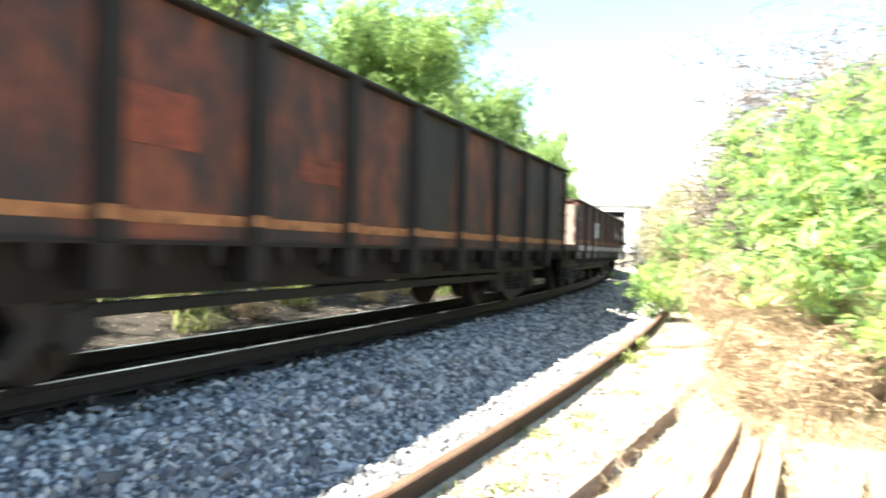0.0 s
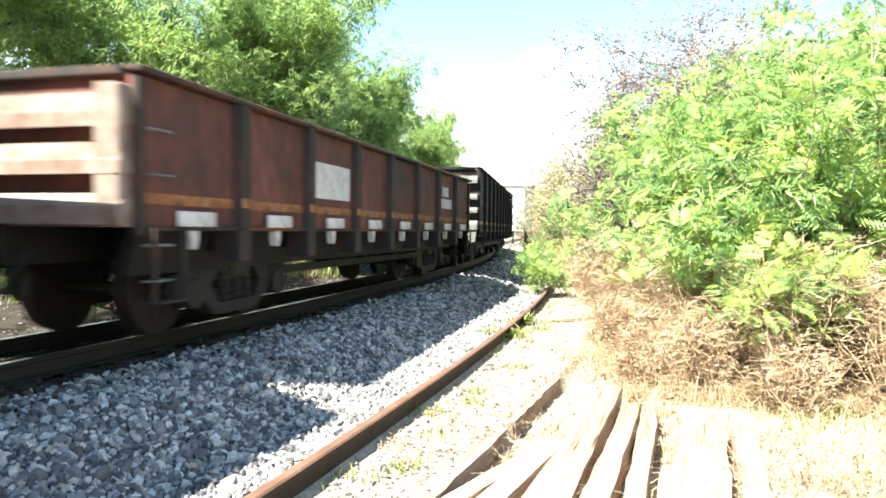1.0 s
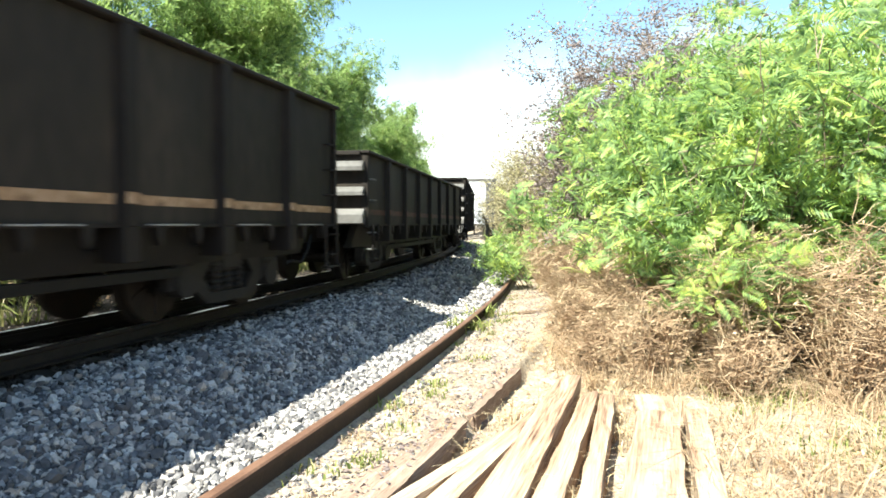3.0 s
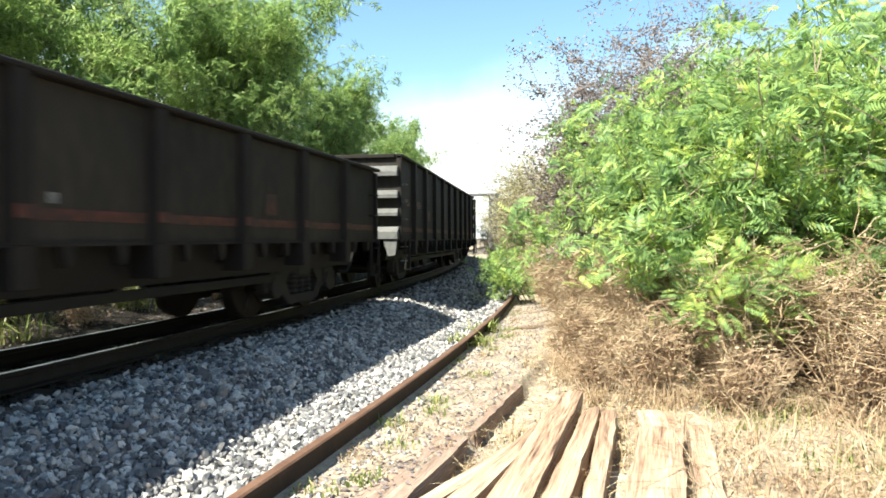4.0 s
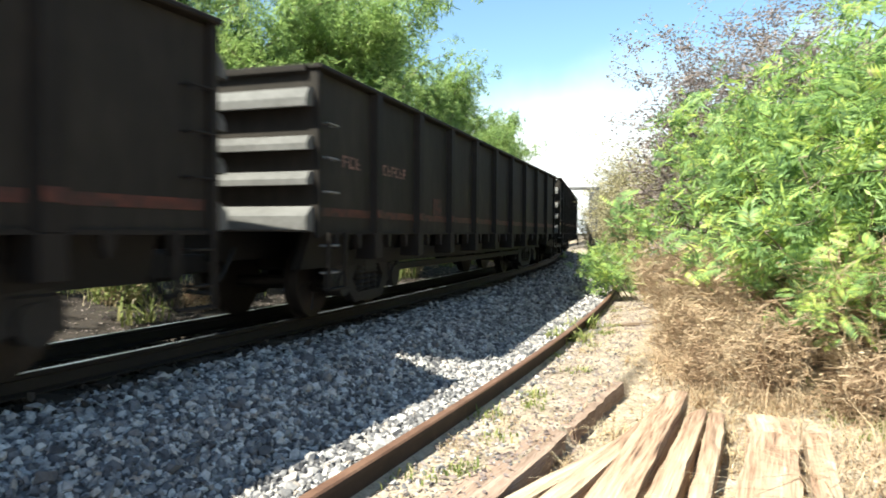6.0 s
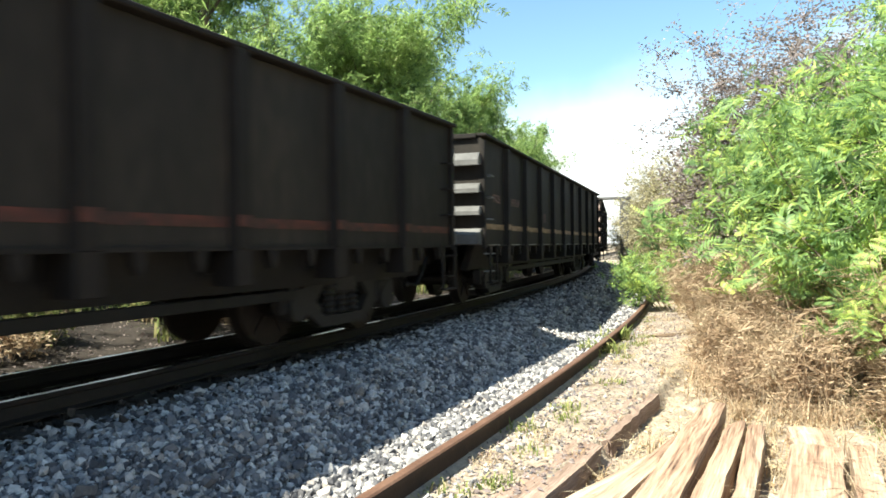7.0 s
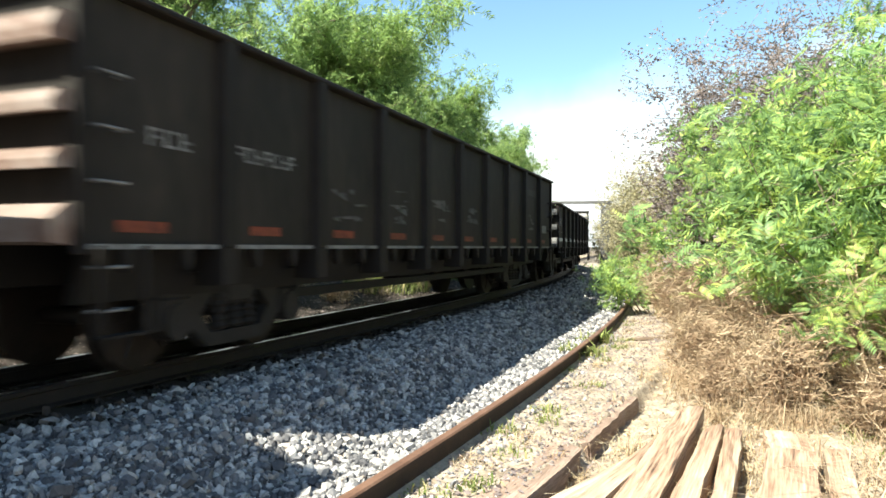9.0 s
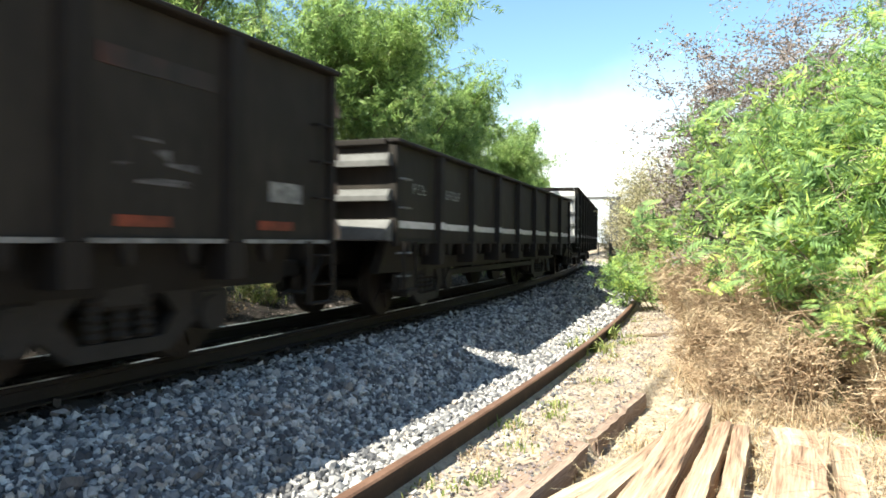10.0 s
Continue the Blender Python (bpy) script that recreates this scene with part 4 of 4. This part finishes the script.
add_wagon(122.4, 134.4, LOW, 8, BLACK, BPOST, M["white_stripe"], 1.25, M["white"], "low black open gondola wagon with white side stripe", text_marks(6.0, M["mark_white"], 1.65), low=True)
add_wagon(135.8, 150.1, TALL, 10, BLACK, BPOST, M["white_stripe"], 1.25, M["white"], "tall black open gondola wagon with white ends", text_marks(7.15, M["mark_white"]), plated=True)


# ---- portal over the running track ----
def portal():
    x, y, th = plan(30.0, -0.5)
    g = new("loading_gauge_portal")
    g.matrix_basis = pose(x, y, 0, 0, 0, -math.degrees(th))
    tagged(g, "white painted steel lattice portal over the running track", "portal")
    for sx in (-2.25, 2.25):
        bm = bmesh.new()
        for dx in (-0.13, 0.13):
            box(bm, sx + dx - 0.06, sx + dx + 0.06, -0.05, 0.05, -0.06, 3.03, 0.006)
        for i in range(9):
            z = 0.3 + i * 0.31
            box(bm, sx - 0.08, sx + 0.08, -0.03, 0.03, z, z + 0.15)
        part("column", bm, M["white"], g)
    bm = bmesh.new()
    box(bm, -2.5, 2.5, -0.07, 0.07, 3.03, 3.15, 0.008)
    part("cross_beam", bm, M["white"], g)


portal()


# ---- old timbers beside the disused rail ----
def timber(name, p, q, width, thick, z0, z1, seed, material, label, cut=0.0, split=0.0):
    """A rough baulk from p to q (plan), its top at z0 and z1 at the two ends; the ends broken off."""
    rng = np.random.default_rng(seed)
    p, q = np.array(p), np.array(q)
    L = np.linalg.norm(q - p)
    bm = bmesh.new()
    n, sec = 12, 8
    rings = []
    for i in range(n + 1):
        t = i / n
        w = width / 2 * (1 + rng.normal(0, 0.035)) * (1 - split * t)
        h = thick
        prof = [(-w, -h), (w, -h), (w * 1.0, -h * 0.35), (w * 0.97, -0.012), (w * 0.4, rng.normal(0, 0.006)), (-w * 0.3, rng.normal(0, 0.006)), (-w * 0.97, -0.012), (-w, -h * 0.4)]
        ys = t * L
        ring = []
        for j, (a, b) in enumerate(prof):
            e = rng.normal(0, 0.035) + cut * (a / width) if i in (0, n) else 0
            ring.append(bm.verts.new((a + rng.normal(0, 0.004), ys + e, b + (z0 + (z1 - z0) * t))))
        rings.append(ring)
    for a, b in zip(rings, rings[1:]):
        for j in range(sec):
            bm.faces.new((a[j], a[(j + 1) % sec], b[(j + 1) % sec], b[j]))
    bm.faces.new(rings[0][::-1])
    bm.faces.new(rings[-1])
    bmesh.ops.recalc_face_normals(bm, faces=bm.faces[:])
    ob = part(name, bm, material)
    d = (q - p) / L
    ob.matrix_basis = pose(p[0], p[1], 0, 0, 0, math.degrees(math.atan2(-d[0], d[1])))
    to_verge(ob)
    tagged(ob, label, "timber", "old timbers beside the rail")
    return ob


OLD = "split sun-bleached old sleeper lying on dry grass"
timber("old_timber", (-0.476, 2.78), (0.68, 4.59), 0.12, 0.12, -0.11, -0.09, 1, M["timber"], "narrow split sun-bleached plank lying aslant", 0.3, 0.3)
timber("old_timber", (-0.25, 2.61), (0.79, 4.76), 0.15, 0.15, -0.08, -0.05, 2, M["timber"], "splintered pale plank lying aslant on the pile", 0.2, 0.35)
timber("old_timber", (0.07, 2.49), (1.10, 5.44), 0.24, 0.19, -0.07, -0.01, 3, M["timber"], "broad cracked sun-bleached old sleeper", 0.3, 0.3)
timber("old_timber", (0.30, 2.49), (1.19, 5.1), 0.15, 0.17, -0.09, -0.06, 14, M["timber"], "cracked reddish old sleeper half", 0.2, 0.2)
timber("old_timber", (0.52, 2.49), (1.31, 5.05), 0.11, 0.18, -0.07, -0.06, 4, M["timber"], "narrow squared pale plank")
timber("old_timber", (0.80, 2.49), (1.54, 4.6), 0.30, 0.19, -0.07, -0.06, 5, M["timber"], "broad sawn grey-brown old sleeper with cracked top")
timber("old_timber", (1.10, 2.49), (1.83, 4.67), 0.14, 0.18, -0.075, -0.07, 6, M["timber"], OLD)
timber("old_timber", (1.58, 4.68), (1.70, 5.2), 0.28, 0.15, -0.10, -0.10, 7, M["timber"], OLD)
timber("buried_beam", (-0.670, 2.43), (0.115, 4.61), 0.26, 0.2, -0.106, -0.104, 8, M["dusty_beam"], "dusty brown old sleeper half buried in soil")
timber("buried_beam", (0.14, 4.67), (0.645, 6.10), 0.24, 0.2, -0.103, -0.103, 9, M["dusty_beam"], "dusty brown old sleeper half buried in soil", 0.3)
timber("old_timber", (1.26, 9.96), (2.1, 10.5), 0.22, 0.14, -0.08, -0.08, 10, M["beam"], "short dark old sleeper end in the grass")

# ---- shrubs on the verge ----
GREEN = "feathery green shrub with thin stems among dry grass"
for i, (x, y, h, sp, st, lv, sz, tm, lean) in enumerate([
        (2.7, 5.5, 2.6, 1.05, 22, 1250, 0.22, FEATHER, (-0.1, -0.2)),
        (4.2, 5.8, 3.2, 1.4, 24, 1800, 0.23, FEATHER, (-0.3, -0.3)),
        (2.8, 7.4, 3.0, 1.15, 24, 1700, 0.23, FEATHER, (-0.2, -0.2)),
        (4.5, 8.4, 3.9, 1.5, 26, 2200, 0.26, FEATHER, (-0.3, -0.3)),
        (6.4, 7.4, 3.9, 1.6, 26, 2200, 0.26, FEATHER, (0, 0)),
        (3.2, 9.8, 3.0, 1.0, 22, 1500, 0.25, FEATHER, (0, 0)),
        (2.42, 9.6, 2.75, 0.72, 20, 1100, 0.24, FEATHER, (0, 0)),
        (3.9, 11.4, 3.4, 1.2, 22, 1700, 0.26, FEATHER, (0, 0)),
        (1.72, 12.2, 0.8, 0.3, 9, 150, 0.22, FEATHER, (-0.7, -0.1)),
        (2.3, 14.4, 1.0, 0.75, 10, 260, 0.24, SPRAY, (-0.35, -0.2)),
        (2.0, 16.0, 0.9, 0.7, 8, 200, 0.25, SPRAY, (-0.5, 0)),
        (6.5, 11.5, 4.8, 1.9, 26, 2000, 0.30, MID, (0, 0)),
        (9.0, 10.0, 5.0, 2.0, 26, 2000, 0.30, MID, (0, 0)),
        (5.6, 20.0, 3.6, 1.6, 20, 1300, 0.32, MID, (0, 0)),
        (2.42, 4.95, 1.2, 0.42, 9, 330, 0.17, FINE, (0, 0)),
        (3.2, 5.0, 1.3, 0.45, 8, 330, 0.17, FINE, (0, 0)),
        (3.75, 4.7, 1.25, 0.5, 8, 300, 0.17, FINE, (0, 0)),
        (2.35, 6.1, 1.45, 0.5, 8, 340, 0.17, FINE, (0, 0)),
        (7.0, 3.2, 3.6, 1.6, 22, 1000, 0.28, MID, (0, 0))]):
    shrub("shrub", x * 1.15, y * 1.15, h * 1.15 + 0.05, sp * 1.15, st, lv, sz, 100 + i, M["leaf"], GREEN, tm, lean=lean, bare=0.7 if h < 1.4 and y < 6 else 0.36 if y < 8 else 0.24, jitter=0.15, twig=6)
DRY = "withered brown shrub with curled dead leaves and pods"
for i, (x, y, h, sp, st, lv, lean) in enumerate([
        (2.75, 11.2, 4.4, 1.3, 30, 16000, (-0.1, 0)),
        (3.9, 10.6, 5.2, 1.1, 28, 15000, (0, 0)),
        (2.6, 13.0, 2.9, 0.9, 26, 9000, (0, 0)),
        (2.5, 16.2, 3.1, 1.0, 26, 9500, (-0.2, 0)),
        (2.6, 19.5, 3.2, 1.0, 22, 7500, (-0.2, 0)),
        (3.0, 23.5, 3.3, 1.1, 20, 4200, (0, 0)),
        (2.35, 23.6, 2.6, 0.8, 18, 3000, (0, 0)),
        (2.7, 28.0, 2.9, 0.9, 18, 3000, (0, 0)),
        (3.5, 28.5, 3.4, 1.2, 20, 3600, (0, 0)),
        (4.6, 33.0, 3.4, 1.5, 20, 3000, (0, 0)),
        (5.2, 40.0, 3.6, 1.6, 20, 3000, (0, 0)),
        (2.5, 9.2, 1.9, 0.9, 18, 2600, (-0.2, 0))]):
    shrub("dry_shrub", x * 1.15, y * 1.15, h * 1.15 + 0.05, sp * 1.15, st, int(lv * 1.7), 0.068, 200 + i, M["leaf_dry"] if y < 12 else M["leaf_olive"], DRY, SMALL, bare=0.3, twig=14, lean=lean, jitter=0.08)

BRUSH = "tangled dry brown brushwood below the green shrubs"
for i, (x, y, h, sp) in enumerate([(1.55, 6.5, 0.55, 0.4), (1.95, 6.0, 0.9, 0.4), (2.5, 5.4, 0.65, 0.45), (3.2, 5.05, 0.85, 0.4), (1.6, 7.6, 0.7, 0.4), (2.15, 6.9, 1.25, 0.7), (2.7, 5.8, 1.4, 0.7), (3.4, 5.4, 1.4, 0.75), (4.2, 5.2, 1.4, 0.8), (3.2, 6.6, 1.5, 0.7), (2.2, 9.0, 1.3, 0.7), (2.1, 10.4, 1.3, 0.7), (2.3, 12.2, 1.4, 0.8), (5.3, 5.4, 1.1, 0.8), (2.5, 15.0, 1.4, 0.8), (3.2, 8.2, 1.4, 0.8)]):
    shrub("dry_brush", x, y, h, sp, 110 if h > 1 else 75, 900 if h > 1 else 450, 0.030, 400 + i, M["brush"], BRUSH, SMALL, category="brushwood", bare=0.05, twig=13, jitter=0.07, wood=M["brush"])

for i in range(15):     # low tangle on the far side of the running track
    x, y, _ = plan(1.5 + i * 1.35 + 0.4 * math.sin(i * 2.7), -2.45 - 0.35 * (i % 3))
    shrub("low_brush", x, y, 0.36 + 0.14 * (i % 3), 0.5, 16, 650, 0.06, 500 + i, M["weed"] if i % 3 else M["brush"], "low tangle of dry stems and weeds beside the track", SMALL, category="brushwood", bare=0.05, twig=5, jitter=0.06, wood=M["brush"], verge=False)

# ---- trees beyond the train ----
TREE = "leafy green trackside tree with spreading feathery crown"
# The first two stand out of view, added to shade the far bank.
trees = [(-3.5, -6.4, 9.5, 3.0), (1.0, -6.5, 9.6, 3.0), (5.5, -6.8, 9.6, 3.0), (9.5, -6.6, 9.7, 3.0), (14, -6.2, 9.8, 3.1), (18.5, -5.2, 9.2, 3.0), (23, -5.2, 10.2, 2.9),
         (26.3, -5.2, 10.2, 2.6), (30.5, -5.2, 10.6, 2.2), (34.5, -5.0, 10.2, 2.2), (39, -4.4, 10.2, 2.4), (44, -4.2, 10.6, 2.3), (49, -4.0, 10.8, 2.2),
         (12, -9, 11, 3.4), (22, -9, 10.0, 3.0), (3, -9.5, 11, 3.4), (55, -4.3, 8.5, 3.0)]
for i, (s, o, h, r) in enumerate(trees):
    x, y, _ = plan(s, o)
    tree("tree", x, y, h, r, (4200 if s < 20 else 3400) if o > -8 else 2200, 0.31, 300 + i, M["leaf_far"], TREE, SPRAY)
tree("tree", -0.6, 92, 10.5, 3.4, 3600, 0.4, 340, M["leaf_far"], TREE, SPRAY)
tree("tree", -4.5, 86, 11.5, 3.6, 3600, 0.4, 341, M["leaf_far"], TREE, MID)

# ---- grass, weeds and stones ----
rng = np.random.default_rng(11)
VERGE = "tangled dry straw-coloured grass on the verge"
grass("dry_grass", field(rng, 13000, 7.0, 15, 4.15, 7.8, 0.14), 0.30, 0.0034, 21, M["brush"], VERGE, lean=2.2, joint=1.3)
grass("dry_grass", field(rng, 160, 7.0, 14, 4.4, 7.4, 0.2), 0.75, 0.005, 31, M["straw"], VERGE, lean=1.7, joint=0.6)
grass("dry_grass", field(rng, 9500, 3.4, 9, 5.2, 9.6, 0.15), 0.27, 0.0036, 22, M["brush"], VERGE, lean=2.0, joint=1.2)
grass("weeds", field(rng, 3000, 4.0, 9, 5.5, 8.6, 0.15), 0.15, 0.005, 32, M["weed"], "green grass blades among the straw", lean=1.0)
grass("dry_grass", field(rng, 6000, 14, 36, 3.7, 8.0, 0.2), 0.65, 0.007, 23, M["straw"], VERGE, lean=1.2, joint=0.7)
grass("dry_grass", field(rng, 2200, 3.8, 9, 3.9, 5.5, 0.08), 0.18, 0.003, 24, M["straw"], "short dry grass between the old timbers", lean=1.5, joint=0.9)
grass("dry_grass", field(rng, 1500, 3.6, 14, 3.05, 3.85, 0.07), 0.07, 0.003, 28, M["straw"], "sparse dry grass on the sandy soil", lean=1.5, joint=0.9)
grass("dry_grass", field(rng, 1400, -2, 40, -4.6, -1.9, 0.16), 0.30, 0.006, 25, M["straw"], "dry grass along the far side of the running track", lean=1.6, joint=0.9)
grass("weeds", field(rng, 4200, -2, 40, -6.0, -2.1, 0.20), 0.42, 0.013, 26, M["weed"], "green weeds along the far side of the running track", lean=1.5, joint=0.8)
grass("weeds", field(rng, 900, 4.2, 16, 3.05, 3.5, 0.07), 0.08, 0.006, 27, M["weed"], "small green weeds beside the disused rail")
grass("weeds", field(rng, 320, 9.0, 11.2, 2.85, 3.2, 0.08), 0.22, 0.012, 29, M["weed"], "tuft of yellow-green weeds over the disused rail")


def litter(name, n, s0, s1, o0, o1, size, seed, material, label):
    rng = np.random.default_rng(seed)
    s, o = rng.uniform(s0, s1, n), rng.uniform(o0, o1, n)
    x, y = plan_np(s, o)
    pos = np.stack([x, y, (verge_z if o0 > 0 else ground_z)(x, y) + rng.uniform(0.002, 0.018, n)], -1)
    d = rng.normal(0, 1, (n, 3))
    d[:, 2] *= 0.25
    V, F = scatter(SMALL, pos, frame_np(d, rng, 0.5), size * rng.uniform(0.5, 1.4, n), rng)
    ob = part_np(name, V, F, material)
    if o0 > 0:
        to_verge(ob)
    tagged(ob, label, "litter", kind="stuff")


litter("leaf_litter", 9000, -1.0, 30.0, -5.0, -1.8, 0.05, 53, M["leaf_dry"], "fallen dry leaves below the trees")
litter("leaf_litter", 5200, 3.0, 15.0, 2.95, 3.9, 0.035, 51, M["leaf_dry"], "fallen dry leaves on the sandy soil")
litter("leaf_litter", 5000, 3.0, 11.0, 3.9, 7.0, 0.045, 52, M["straw"], "fallen dry leaves and straw on the verge")
stones(1500, 3.0, 16.0, 2.95, 3.9, 0.010, 45, "loose_stones", "small pale pebbles in the sandy soil")
stones(60000, 1.0, 14.0, 0.30, 3.45, 0.0272, 41, "ballast_stones", "loose heap of grey crushed stone ballast")
stones(20000, 14.0, 45.0, 0.30, 3.4, 0.040, 42, "ballast_stones", "loose heap of grey crushed stone ballast")
stones(8000, -2.0, 30.0, -1.9, 0.34, 0.028, 43, "ballast_stones", "stained ballast stones between the running rails, darkened for shade under the train", M["dirty_shaded_stone"])
stones(4200, -2.0, 30.0, 0.10, 0.62, 0.027, 47, "ballast_stones", "stained ballast stones along the running rail, darkened for shade", M["dirty_shaded_stone"])
stones(6000, -6.0, 1.0, 0.30, 3.4, 0.03, 46, "ballast_stones", "loose heap of grey crushed stone ballast")
grass("dry_grass", field(rng, 5000, -5, 4, 4.3, 10.0, 0.2), 0.25, 0.004, 33, M["straw"], "short dry grass where the path runs", lean=1.4, joint=0.9)
stones(700, 3.2, 12.0, 2.95, 3.3, 0.016, 44, "loose_stones", "pale loose stones scattered on the soil")


# ---- movement ----
def motions():
    for w, u, length, wheels in TRAIN:
        rows = []
        for i in range(21):
            t = i * 0.5
            s = u - SPEED * t
            a = plan(s - length / 2 + 2.1, -0.5)
            b = plan(s + length / 2 - 2.1, -0.5)
            rows.append((t, pose((a[0] + b[0]) / 2, (a[1] + b[1]) / 2, RAIL_TOP, 0, 0, -math.degrees(math.atan2(b[0] - a[0], b[1] - a[1])))))
        walk(w, rows)
        for ob, sy in wheels:
            step = math.degrees(SPEED / FPS / 0.42)
            walk(ob, [(k / FPS, pose(0, sy, 0.43, (k * step) % 360, 0, 0)) for k in range(301)])


motions()
